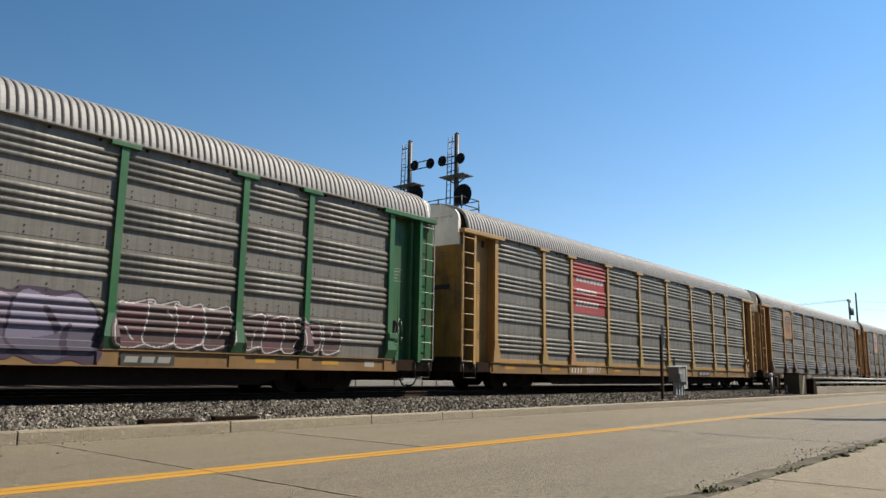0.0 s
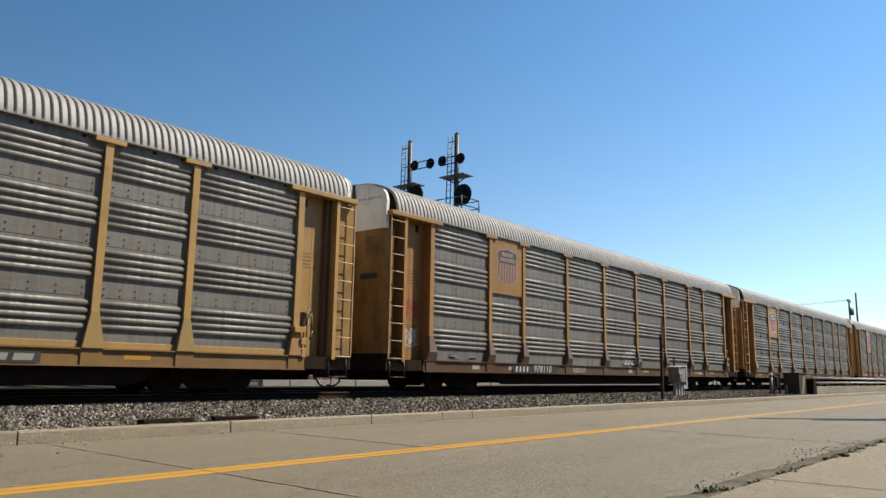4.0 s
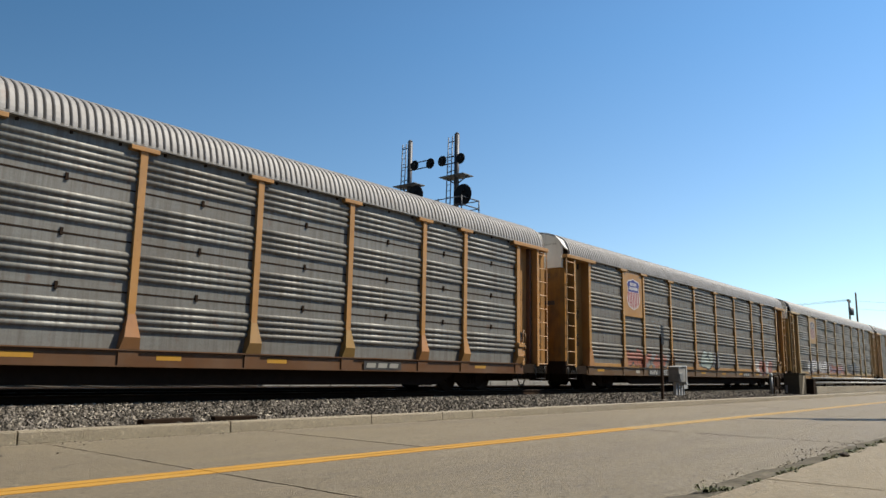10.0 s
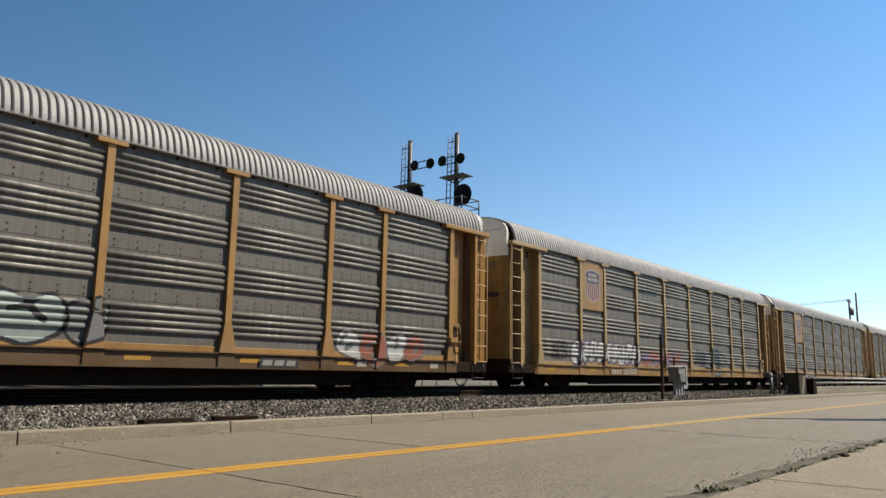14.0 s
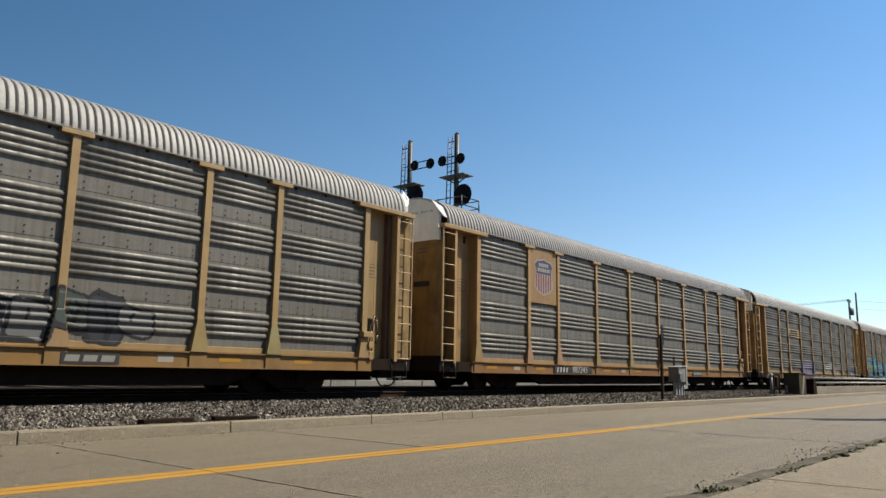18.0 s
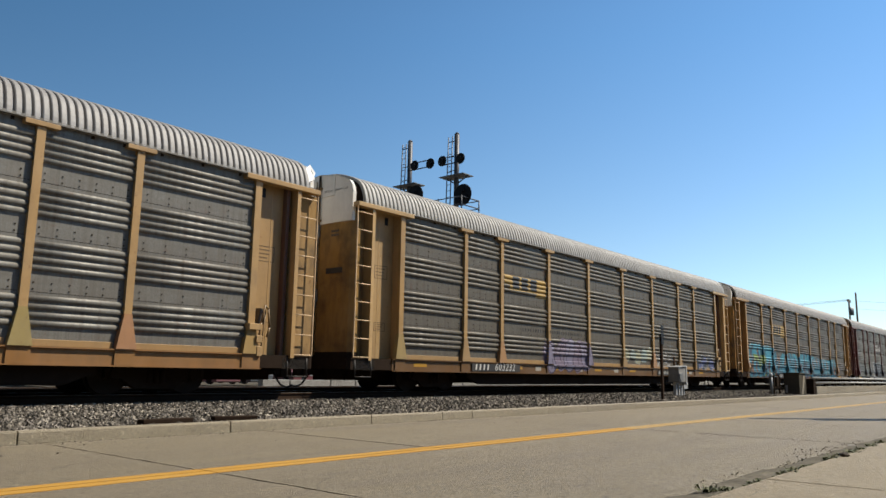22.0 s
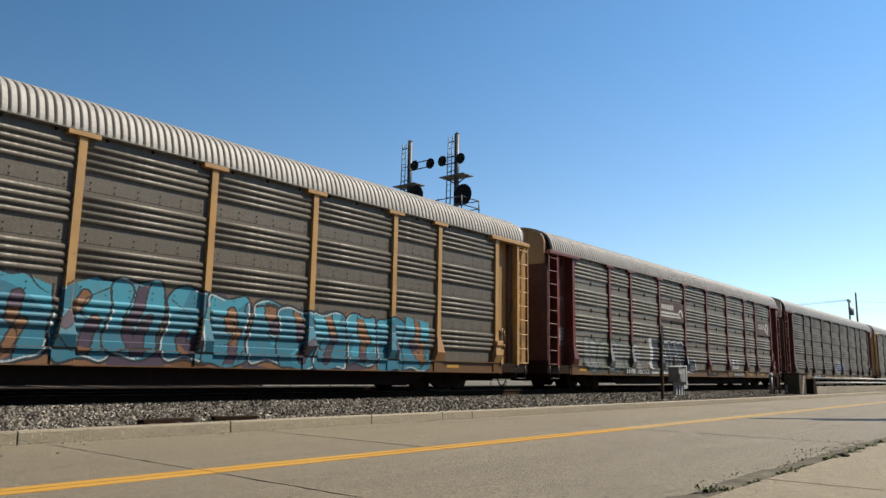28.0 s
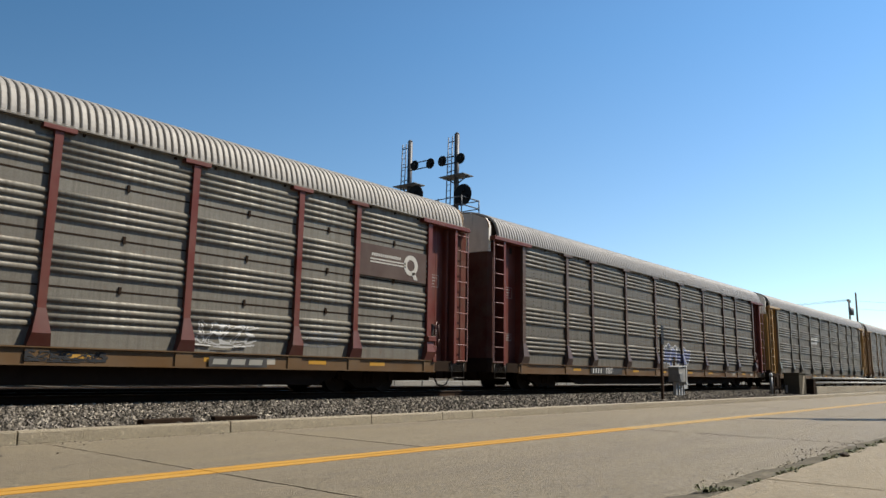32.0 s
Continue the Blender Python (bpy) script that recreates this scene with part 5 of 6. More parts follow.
drape(c4, "graffiti", SPECS[4], (7.3, 11.6, 0.62, 1.8), ("grey", "white", "rust", "maroon"), bubbles((7.6, 10.9, 0.66, 1.7), 4, 52, 0.03, 0.3, fills=2, halo=3, spread=0.03, cut=0.06, vary=0.3), "white and dark red scrawled graffiti")
shield_sign(c5, -8.76, -7.56, 3.31, 4.63, (0.29, 0.165, 0.055), (0.055, 0.06, 0.095), (0.18, 0.055, 0.06), (0.34, 0.31, 0.28))
number_board(c5, -6.9, -4.3, "053703", False, 0.70)
maker_board(c5, 4.4, 5.5)
drape(c5, "sign", SPECS[5], (-5.7, -2.0, 4.0, 4.35), ("pine",), flat_sign(blocks(-5.6, -4.4, 4.07, 4.25, 8, 0) + blocks(-3.9, -2.1, 4.07, 4.27, 7, 0)), "faint dark row of letter bars", 0.025)
drape(c5, "graffiti", SPECS[5], (-9.9, -3.9, 0.85, 2.05), ("plum", "white", "white", "purple"), bubbles((-9.7, -4.2, 0.95, 1.85), 9, 57, 0.05, 0.32, halo=3, spread=0.06, cut=0.025), "white bubble graffiti with dark violet edges")
drape(c5, "graffiti", SPECS[5], (-11.3, -10.0, 1.05, 1.85), ("black",), scrawl((-11.2, -10.1, 1.1, 1.75), 3, 58, 0.014), "thin black spray tag", 0.013, 0.013)
drape(c5, "graffiti", SPECS[5], (-4.0, 1.0, 0.92, 1.75), ("rust", "rust", "mauve", "blue"), throw_up((-3.9, 0.7, 0.95, 1.6), 6, 61, 0.13, line=0.03, fills=3), "orange and violet faded graffiti")
drape(c5, "graffiti", SPECS[5], (1.9, 6.3, 0.95, 2.05), ("black", "pine", "navy", "grey"), bubbles((2.1, 6.2, 0.98, 1.95), 6, 63, 0.06, 0.15, fills=3, halo=0, spread=0.03, cut=0.03, shine=3, vary=0.3), "sooty black and grey graffiti")
shield_sign(c6, -8.76, -7.56, 3.27, 4.59, (0.31, 0.18, 0.068), (0.04, 0.045, 0.11), (0.20, 0.055, 0.065), (0.34, 0.31, 0.27))
number_board(c6, -7.55, -4.85, "987345", True, 0.72)
maker_board(c6, 5.1, 6.3)
sooty = flat_sign([(-9, 0, 3.48, 3.80, 0), (-6.7, 0, 3.30, 3.50, 0), (-7.2, -6.75, 3.48, 3.66, 0), (-5.1, -4.4, 3.15, 3.5, 0)] + blocks(-6.55, -4.95, 3.36, 3.78, 3, 1, 0.25))
drape(c7, "sign", SPECS[7], (-7.1, -4.42, 3.1, 3.85), ("gold", "navy"), sooty, "flaking yellow sign with dark bars", 0.025)
number_board(c7, -8.8, -6.2, "603232", True, 0.74)
maker_board(c7, 4.6, 6.0)
drape(c7, "graffiti", SPECS[7], (-4.9, -0.7, 0.58, 1.95), ("plum", "mauve", "lilac"), bubbles((-4.5, -1.3, 0.64, 1.82), 5, 71, 0.05, 0.28, fills=2, halo=1, spread=0.05, cut=0.024), "mauve bubble graffiti with violet edges")
drape(c7, "graffiti", SPECS[7], (1.45, 4.2, 0.95, 1.85), ("mint", "mint", "cream"), bubbles((1.55, 4.15, 0.98, 1.75), 5, 73, 0.02, 0.25, fills=2, cut=0.03, vary=0.35), "pale green faded graffiti")
drape(c7, "graffiti", SPECS[7], (4.4, 6.3, 0.92, 1.7), ("white", "grey"), scrawl((4.5, 6.2, 0.95, 1.6), 4, 75, 0.014), "thin white spray scrawl", 0.013, 0.013)
drape(c7, "graffiti", SPECS[7], (9.1, 11.7, 0.85, 1.75), ("white", "navy", "blue"), throw_up((9.25, 11.6, 0.88, 1.65), 3, 76, 0.17, line=0.02, fills=2), "dark blue faded graffiti")
drape(c7, "graffiti", SPECS[7], (-6.0, -1.7, 1.93, 2.12), ("black",), flat_sign(blocks(-5.9, -1.8, 1.97, 2.08, 26, 0, 0.72)), "thin black row of scrawl", 0.02)
drape(c8, "sign", SPECS[8], (-7.1, -4.42, 3.1, 3.9), ("gold", "black"), flat_sign([(-9, -6.55, 3.42, 3.86, 0), (-5.3, 0, 3.12, 3.55, 0), (-9, 0, 3.42, 3.86, 0), (-6.8, -5.15, 3.28, 3.44, 0)] + blocks(-6.75, -5.15, 3.34, 3.82, 3, 1, 0.2)), "yellow sign with black letter bars", 0.025)
drape(c8, "graffiti", SPECS[8], (-11.9, 8.75, 0.57, 2.95), ("black", "teal", "aqua", "green", "brown", "white", "plum"), mural(83), "long teal and aqua graffiti piece with black edges")
number_board(c8, -6.35, -4.32, "159144", True, 0.72)
part("sign_board", plate(-4.22, -1.54, 3.08, 3.95, -PANEL_Y - RIB - 0.004), BOARD, c9, "brown painted sign with white emblem", colour=(0.052, 0.026, 0.019))
part("sign_board", plate(9.22, 11.86, 3.05, 3.9, -PANEL_Y - RIB - 0.004), BOARD, c9, "brown painted sign with white emblem", colour=(0.052, 0.026, 0.019))


def wheel_emblem(car, x, z, r, bars, letters_at, tail):
    """White ring with speed bars running into it, letters as bars."""
    y = -PANEL_Y - RIB - 0.014
    white = (0.42, 0.40, 0.36)
    bm = bmesh.new()
    a0, a1, n = (-0.4, 4.2, 22) if not tail else (0.0, 2 * math.pi, 28)
    for k in range(n):
        p, q = a0 + (a1 - a0) * k / n, a0 + (a1 - a0) * (k + 1) / n
        ring = [(x + math.cos(t) * rr, z + math.sin(t) * rr) for t, rr in ((p, r), (q, r), (q, r * 0.55), (p, r * 0.55))]
        prism(bm, ring, 1, y - 0.003, y)
    if tail:
        prism(bm, [(x + 0.1 * r, z - 0.7 * r), (x + 0.6 * r, z - 0.6 * r), (x + 1.0 * r, z - 1.35 * r), (x + 0.5 * r, z - 1.35 * r)], 1, y - 0.003, y)
    part("emblem_ring", bm, BOARD, car, "white ring emblem", colour=white)
    for x0, x1, z0, z1 in bars:
        part("emblem_bar", plate(x0, x1, z0, z1, y, 0.003), BOARD, car, colour=white)
    x0, x1, z0, z1, n = letters_at
    w = (x1 - x0) / n
    for k in range(n):
        part("letter_bar", plate(x0 + w * k, x0 + w * (k + 0.74), z0, z1, y, 0.003), BOARD, car, colour=white)


wheel_emblem(c9, -1.95, 3.42, 0.25, ((-4.2, -2.15, 3.38, 3.47), (-4.2, -1.9, 3.24, 3.32)), (-4.1, -2.75, 3.58, 3.80, 7), False)
wheel_emblem(c9, 11.2, 3.5, 0.29, ((9.6, 11.0, 3.50, 3.54), (9.6, 11.0, 3.42, 3.46)), (9.65, 10.8, 3.60, 3.68, 14), True)
number_board(c9, -7.95, -5.4, "982122", True, 0.74)
maker_board(c9, 4.9, 6.4)
drape(c9, "graffiti", SPECS[9], (-11.9, -6.0, 0.58, 2.15), ("pine", "moss", "grey", "cream"), bubbles((-11.0, -6.4, 0.60, 1.98), 5, 91, 0.05, 0.30, fills=2, halo=0, spread=0.10, cut=0.05, slant=-0.05, shine=3), "cream graffiti with dark green edges")
drape(c9, "graffiti", SPECS[9], (-12.95, -12.2, 1.75, 2.4), ("white",), scrawl((-12.9, -12.25, 1.8, 2.3), 4, 92, 0.013), "white spray tag", 0.011, 0.011, level=1.216)
drape(c9, "graffiti", SPECS[9], (-5.5, -0.05, 0.60, 2.3), ("white", "navy"), slate_piece, "dark slate graffiti with white edges")
drape(c9, "graffiti", SPECS[9], (4.45, 6.2, 0.95, 1.65), ("white",), scrawl((4.55, 6.1, 1.0, 1.55), 5, 96, 0.016), "white bubble scrawl", 0.013, 0.013)
drape(c9, "graffiti", SPECS[9], (7.3, 8.9, 1.1, 1.6), ("grey",), scrawl((7.4, 8.6, 1.1, 1.5), 4, 97, 0.014), "faint pale scrawl", 0.013, 0.013)
drape(c9, "graffiti", SPECS[9], (1.1, 2.8, 0.6, 0.84), ("black",), scrawl((1.2, 2.7, 0.62, 0.82), 7, 98, 0.012), "thin black scrawl", 0.013, 0.013)
drape(c10, "graffiti", SPECS[10], (-0.6, 2.5, 0.9, 2.1), ("white", "blue", "navy"), throw_up((-0.5, 2.4, 1.0, 2.0), 4, 101, 0.15, line=0.05, fills=2), "blue and white graffiti")
number_board(c10, -7.5, -4.9, "880", True, 0.72)
drape(c11, "sign", SPECS[11], (-4.2, -2.2, 2.95, 3.6), ("white",), flat_sign([(-4.1, -2.3, 3.0, 3.12, 0), (-3.0, -2.3, 3.0, 3.5, 0)] + blocks(-4.1, -3.1, 3.25, 3.45, 6, 0)), "white emblem of bars")

# ---- signal bridge behind the train ----
def disc(bm, x, y, z, r, depth=0.16):
    """Signal background, hollow to the front, facing -x."""
    n = 28
    for x0, x1, ra, rb in ((x, x + 0.03, r, r), (x + 0.03, x + depth, r * 0.55, r * 0.45)):
        tube(bm, (x0, y, z), (x1, y, z), ra, n, rb)


def signal_ladder(parent, x, y0, y1, z0, z1, lean):
    """Two thin stiles that close in towards the top, and rungs a foot apart."""
    lad = part("ladder", bmesh.new(), STEEL, parent)
    bm = bmesh.new()
    for y in (y0, y1):
        tube(bm, (x, y + lean, z0), (x, y, z1), 0.028, 6)
    lad.data = mesh("ladder", bm, BLUE_STEEL)
    n = int((z1 - z0) / 0.3)
    for i in range(n):
        z = z0 + 0.15 + 0.3 * i
        s = lean * (z1 - z) / (z1 - z0)
        bm = bmesh.new()
        tube(bm, (x, y0 + s, z), (x, y1 + s, z), 0.014, 5)
        part("rung", bm, BLUE_STEEL, lad)


BLUE_STEEL = plain("weathered_mast_steel", (0.11, 0.115, 0.13), 0.5, 0.4, 0.35, 8)
BRIDGE_X = 26.73
bridge = thing("signal_bridge", "grey steel railway signal bridge with a walkway", "signal bridge", pose(BRIDGE_X, 0, 0))
for dx in (-0.55, 0.55):
    bm = bmesh.new()
    box(bm, dx - 0.06, dx + 0.06, 21.3, 31.6, 8.02, 8.14)
    box(bm, dx - 0.06, dx + 0.06, 21.3, 31.6, 7.0, 7.12)
    part("girder", bm, STEEL, bridge)
    for i in range(8):
        y = 21.5 + 1.25 * i
        bm = bmesh.new()
        tube(bm, (dx, y, 7.08), (dx, y + 1.2, 8.06), 0.04, 6)
        part("lattice_bar", bm, STEEL, bridge)
    for y in (30.4, 31.4):
        bm = bmesh.new()
        box(bm, dx - 0.09, dx + 0.09, y - 0.09, y + 0.09, 0.0, 7.1)
        part("column", bm, STEEL, bridge)
bm = bmesh.new()
box(bm, -0.7, 0.7, 20.7, 31.5, 8.14, 8.19)
part("walkway", bm, STEEL, bridge)
for x in (-0.66, 0.66):
    for z in (8.98, 8.60):
        bm = bmesh.new()
        tube(bm, (x, 20.75, z), (x, 31.4, z), 0.024, 6)
        part("handrail", bm, BLUE_STEEL, bridge)
    for i in range(8):
        bm = bmesh.new()
        tube(bm, (x, 20.75 + 1.4 * i, 8.18), (x, 20.75 + 1.4 * i, 9.02), 0.032, 6)
        part("rail_post", bm, BLUE_STEEL, bridge)
for z in (8.98, 8.60):
    bm = bmesh.new()
    tube(bm, (-0.66, 20.75, z), (0.66, 20.75, z), 0.03, 6)
    part("handrail", bm, BLUE_STEEL, bridge)


def signal_mast(y, top, small, big):
    """A tube mast on the bridge with a ladder, a grating and round signal heads."""
    m = thing("signal_mast", "grey steel railway signal mast with black round heads", "signal mast", pose(BRIDGE_X, y, 8.19), "signal masts on the bridge")
    h = top - 8.19
    bm = bmesh.new()
    tube(bm, (0, 0, 0), (0, 0, h), 0.125, 12)
    tube(bm, (0, 0, h), (0, 0, h + 0.1), 0.13, 12, 0.06)
    part("mast", bm, BLUE_STEEL, m)
    bm = bmesh.new()
    box(bm, -0.45, 0.35, -0.75, 0.72, 1.93, 1.97)
    part("grating", bm, STEEL, m)
    for s in (-0.7, 0.6):
        bm = bmesh.new()
        tube(bm, (0, 0.0, 1.6), (0, s, 1.94), 0.03, 6)
        part("grating_brace", bm, BLUE_STEEL, m)
    signal_ladder(m, 0.0, 0.27, 0.52, 0.3, h - 0.05, 0.12)
    for z in (2.3, 3.0, h - 0.3):
        bm = bmesh.new()
        tube(bm, (0, 0, z), (0, 0.5, z), 0.02, 6)
        part("ladder_bracket", bm, BLUE_STEEL, m)
    for dy, dz, r in small + [big]:
        bm = bmesh.new()
        disc(bm, -0.2, dy, dz, r)
        head = part("signal_head", bm, BLACK, m, "matt black round signal head")
        for k in range(3 if r > 0.4 else 1):
            a = math.pi / 2 + k * 2 * math.pi / 3
            q = r * (0.42 if r > 0.4 else 0.0)
            bm = bmesh.new()
            tube(bm, (-0.30, dy + q * math.cos(a), dz + q * math.sin(a)), (-0.19, dy + q * math.cos(a), dz + q * math.sin(a)), 0.11, 14, 0.10)
            part("lens_hood", bm, BLACK, head)
    span = [dy for dy, dz, r in small]
    for z in (-0.17, 0.17):
        bm = bmesh.new()
        tube(bm, (-0.06, min(span + [0]), small[0][1] + z), (-0.06, max(span + [0]), small[0][1] + z), 0.028, 6)
        part("head_bracket", bm, BLUE_STEEL, m)
    bm = bmesh.new()
    tube(bm, (-0.05, 0, big[1]), (-0.05, big[0], big[1]), 0.05, 8)
    part("head_bracket", bm, BLUE_STEEL, m)
    return m


signal_mast(21.60, 12.25, [(0.75, 2.83, 0.26), (-0.37, 2.77, 0.26)], (-0.53, 0.98, 0.52))
signal_mast(24.63, 12.45, [(-0.48, 2.91, 0.26), (-1.52, 2.84, 0.26)], (-0.57, 1.36, 0.52))

# ---- beside the track ----
post = thing("marker_post", "slim dark steel marker post with a narrow blade", "marker post", pose(25.1, 10.96, 0.11))
bm = bmesh.new()
box(bm, -0.05, 0.05, -0.04, 0.04, -0.1, 2.3)
part("post", bevelled(bm, 0.004), RUSTY, post)
bm = bmesh.new()
box(bm, -0.10, 0.10, -0.065, -0.042, 1.94, 2.62)
part("blade", bevelled(bm, 0.004), BLACK, post, "narrow black blade")

case = thing("signal_case", "pale grey metal trackside case on three legs", "equipment case", pose(29.75, 12.3, 0.14))
CASE = plain("aluminium_case", (0.46, 0.46, 0.45), 0.5, 0.3, 0.35, 7)
bm = bmesh.new()
box(bm, -0.48, 0.22, -0.22, 0.22, 0.60, 1.18)
part("case_body", bevelled(bm, 0.015), plain("weathered_case_side", (0.30, 0.29, 0.27), 0.6, 0.2, 0.4, 7), case)
bm = bmesh.new()
prism(bm, [(-0.52, 1.18), (0.27, 1.24), (0.27, 1.27), (-0.52, 1.21)], 1, -0.26, 0.26)
part("case_lid", bm, CASE, case)
bm = bmesh.new()
tube(bm, (-0.30, -0.26, 0.82), (-0.30, -0.21, 0.82), 0.16, 18)
part("round_cover", bm, STEEL, case, "round bolted cover")
bm = bmesh.new()
box(bm, 0.225, 0.30, -0.24, 0.24, 0.50, 1.22)
part("case_door", bevelled(bm, 0.01), CASE, case, "bright metal door")
for x in (-0.34, -0.06, 0.2):
    bm = bmesh.new()
    box(bm, x - 0.06, x + 0.06, -0.06, 0.06, -0.15, 0.62)
    part("leg", bm, CASE, case)
side = thing("junction_box", "narrow bright metal junction box on a post", "junction box", pose(30.45, 12.4, 0.14))
bm = bmesh.new()
box(bm, -0.2, 0.2, -0.12, 0.12, 0.32, 1.25)
part("box_body", bevelled(bm, 0.012), CASE, side)
bm = bmesh.new()
box(bm, -0.05, 0.05, -0.05, 0.05, -0.1, 0.33)
part("leg", bm, CASE, side)
bm = bmesh.new()
tube(bm, (-0.75, 0.1, -0.1), (-0.75, 0.1, 1.62), 0.045, 8)
stub = new("vent_pipe", mesh("vent_pipe", bm, RUSTY))
stub.matrix_basis = pose(30.6, 12.4, 0.14)
tagged(stub, "short rusty vent pipe behind the case", "pipe")

bay = thing("control_cabinet", "weathered brown control cabinet beside the barrier", "cabinet", pose(41.0, 10.75, 0.0))
DARKBOX = plain("weathered_cabinet", (0.085, 0.075, 0.055), 0.85, 0, 0.4, 5)
bm = bmesh.new()
box(bm, 0, 1.25, -0.12, 0.62, -0.1, 1.2)
part("cabinet_body", bevelled(bm, 0.02), DARKBOX, bay)
bm = bmesh.new()
box(bm, -0.04, 1.30, -0.16, 0.66, 1.2, 1.25)
part("cabinet_roof", bevelled(bm, 0.01), DARKBOX, bay)
bm = bmesh.new()
box(bm, -0.012, 0.0, 0.45, 0.55, 0.25, 0.62)
part("notice_plate", bm, CASE, bay, "small white notice")
bm = bmesh.new()
prism(bm, [(0.25, 0.05), (0.55, 0.05), (1.05, 1.1), (0.72, 1.1)], 1, -0.14, -0.12)
part("cable_guard", bm, WALL, bay, "pale slanting guard strip")
butt = thing("barrier_end", "dark low block at the end of the barrier", "barrier end", pose(43.1, 10.6, 0.0))
bm = bmesh.new()
prism(bm, [(0.0, -0.1), (0.5, -0.1), (0.5, 0.95), (0.15, 0.95), (0.0, 0.6)], 1, -0.12, 0.4)
part("end_block", bevelled(bm, 0.02), GRIME, butt)
rack = thing("meter_frame", "dark metal meter frame with a white-capped pipe", "meter frame", pose(39.6, 11.4, 0.08))
for x in (-0.75, -0.2, 0.75):
    bm = bmesh.new()
    box(bm, x - 0.04, x + 0.04, -0.04, 0.04, -0.1, 1.02)
    part("frame_post", bm, GRIME, rack)
for z in (0.4, 0.98):
    bm = bmesh.new()
    box(bm, -0.79, 0.79, -0.03, 0.03, z, z + 0.07)
    part("frame_rail", bm, GRIME, rack)
bm = bmesh.new()
box(bm, 0.1, 0.5, -0.06, 0.08, 0.46, 0.96)
part("meter_box", bevelled(bm, 0.02), GRIME, rack)
bm = bmesh.new()
tube(bm, (-0.95, -0.1, -0.1), (-0.95, -0.1, 0.98), 0.07, 10)
pipe = part("standpipe", bm, STEEL, rack)
bm = bmesh.new()
tube(bm, (-0.95, -0.1, 0.98), (-0.95, -0.1, 1.12), 0.1, 10, 0.07)
part("pipe_cap", bm, plain("white_cap", (0.7, 0.7, 0.68), 0.5), pipe, "white cap")

wall = thing("barrier_wall", "long pale concrete barrier with two pipe rails", "barrier", pose(0, 10.45, 0), kind="structure")
xs = [43.7 + 2.35 * i for i in range(24)]
for a, b in zip(xs, xs[1:]):
    bm = bmesh.new()
    prism(bm, [(0.0, -0.1), (0.34, -0.1), (0.34, 0.56), (0.03, 0.56)], 0, a + 0.008, b - 0.008)
    part("barrier_unit", bevelled(bm, 0.012), WALL, wall)
    bm = bmesh.new()
    box(bm, a + 0.2, a + 0.3, 0.16, 0.28, 0.55, 1.06)
    part("rail_post", bm, GRIME, wall)
RAILPAINT = plain("white_rail_paint", (0.40, 0.40, 0.385), 0.45, 0.2, 0.25, 6)
for z in (0.76, 1.0):
    bm = bmesh.new()
    tube(bm, (43.3, 0.12, z), (98, 0.12, z), 0.055, 10)
    part("pipe_rail", bm, RAILPAINT, wall, "white pipe rail")

# ---- pole line far off ----
WOOD = plain("weathered_pole", (0.16, 0.13, 0.11), 0.85, 0, 0.4, 5)
for x, y, h, arm in ((168.4, 32.0, 18.3, False), (161.7, 32.0, 16.4, True)):
    p = thing("utility_pole", "tall weathered wooden utility pole with transformers" if arm else "tall slim wooden utility pole", "utility pole", pose(x, y, 0), "utility poles")
    bm = bmesh.new()
    tube(bm, (0, 0, -0.3), (0, 0, h), 0.24, 10, 0.16)
    part("pole", bm, WOOD, p)
    if arm:
        bm = bmesh.new()
        box(bm, -1.5, 1.5, -0.08, 0.08, h - 0.55, h - 0.35)
        part("crossarm", bm, WOOD, p)
        for s in (-1.4, 0, 1.4):
            bm = bmesh.new()
            tube(bm, (s, 0, h - 0.35), (s, 0, h - 0.05), 0.07, 8)
            part("insulator", bm, STEEL, p)
        for s in (-0.62, 0.62):
            bm = bmesh.new()
            tube(bm, (s, -0.3, 13.3), (s, -0.3, 14.7), 0.36, 12)
            part("transformer", bm, STEEL, p, "grey transformer can")


def wire(a, b, sag, r=0.018):
    pts = []
    for i in range(13):
        t = i / 12
        q = Vector(a).lerp(Vector(b), t)
        q.z -= sag * 4 * t * (1 - t)
        pts.append(q)
    bm = bmesh.new()
    bent(bm, pts, r, 4)
    ob = new("overhead_wire", mesh("overhead_wire", bm, BLACK))
    tagged(ob, "thin black overhead wire on utility poles", "wire", "overhead wires")


for k, s in enumerate((-1.4, 0.0, 1.4)):
    wire((161.7 + s, 32, 16.2), (154 + s, 75, 15.7), 0.8)
wire((168.4, 32, 16.6), (190, -10, 16.0), 0.8)
wire((168.4, 32, 15.0), (190, -10, 14.4), 0.8)

# ---- parking ground beyond the tracks ----
CAR_PAINT = painted("car_enamel", 0.3, 0.0, 0.2)
PANE = plain("tinted_car_window", (0.015, 0.018, 0.02), 0.1, 0, 0.05)


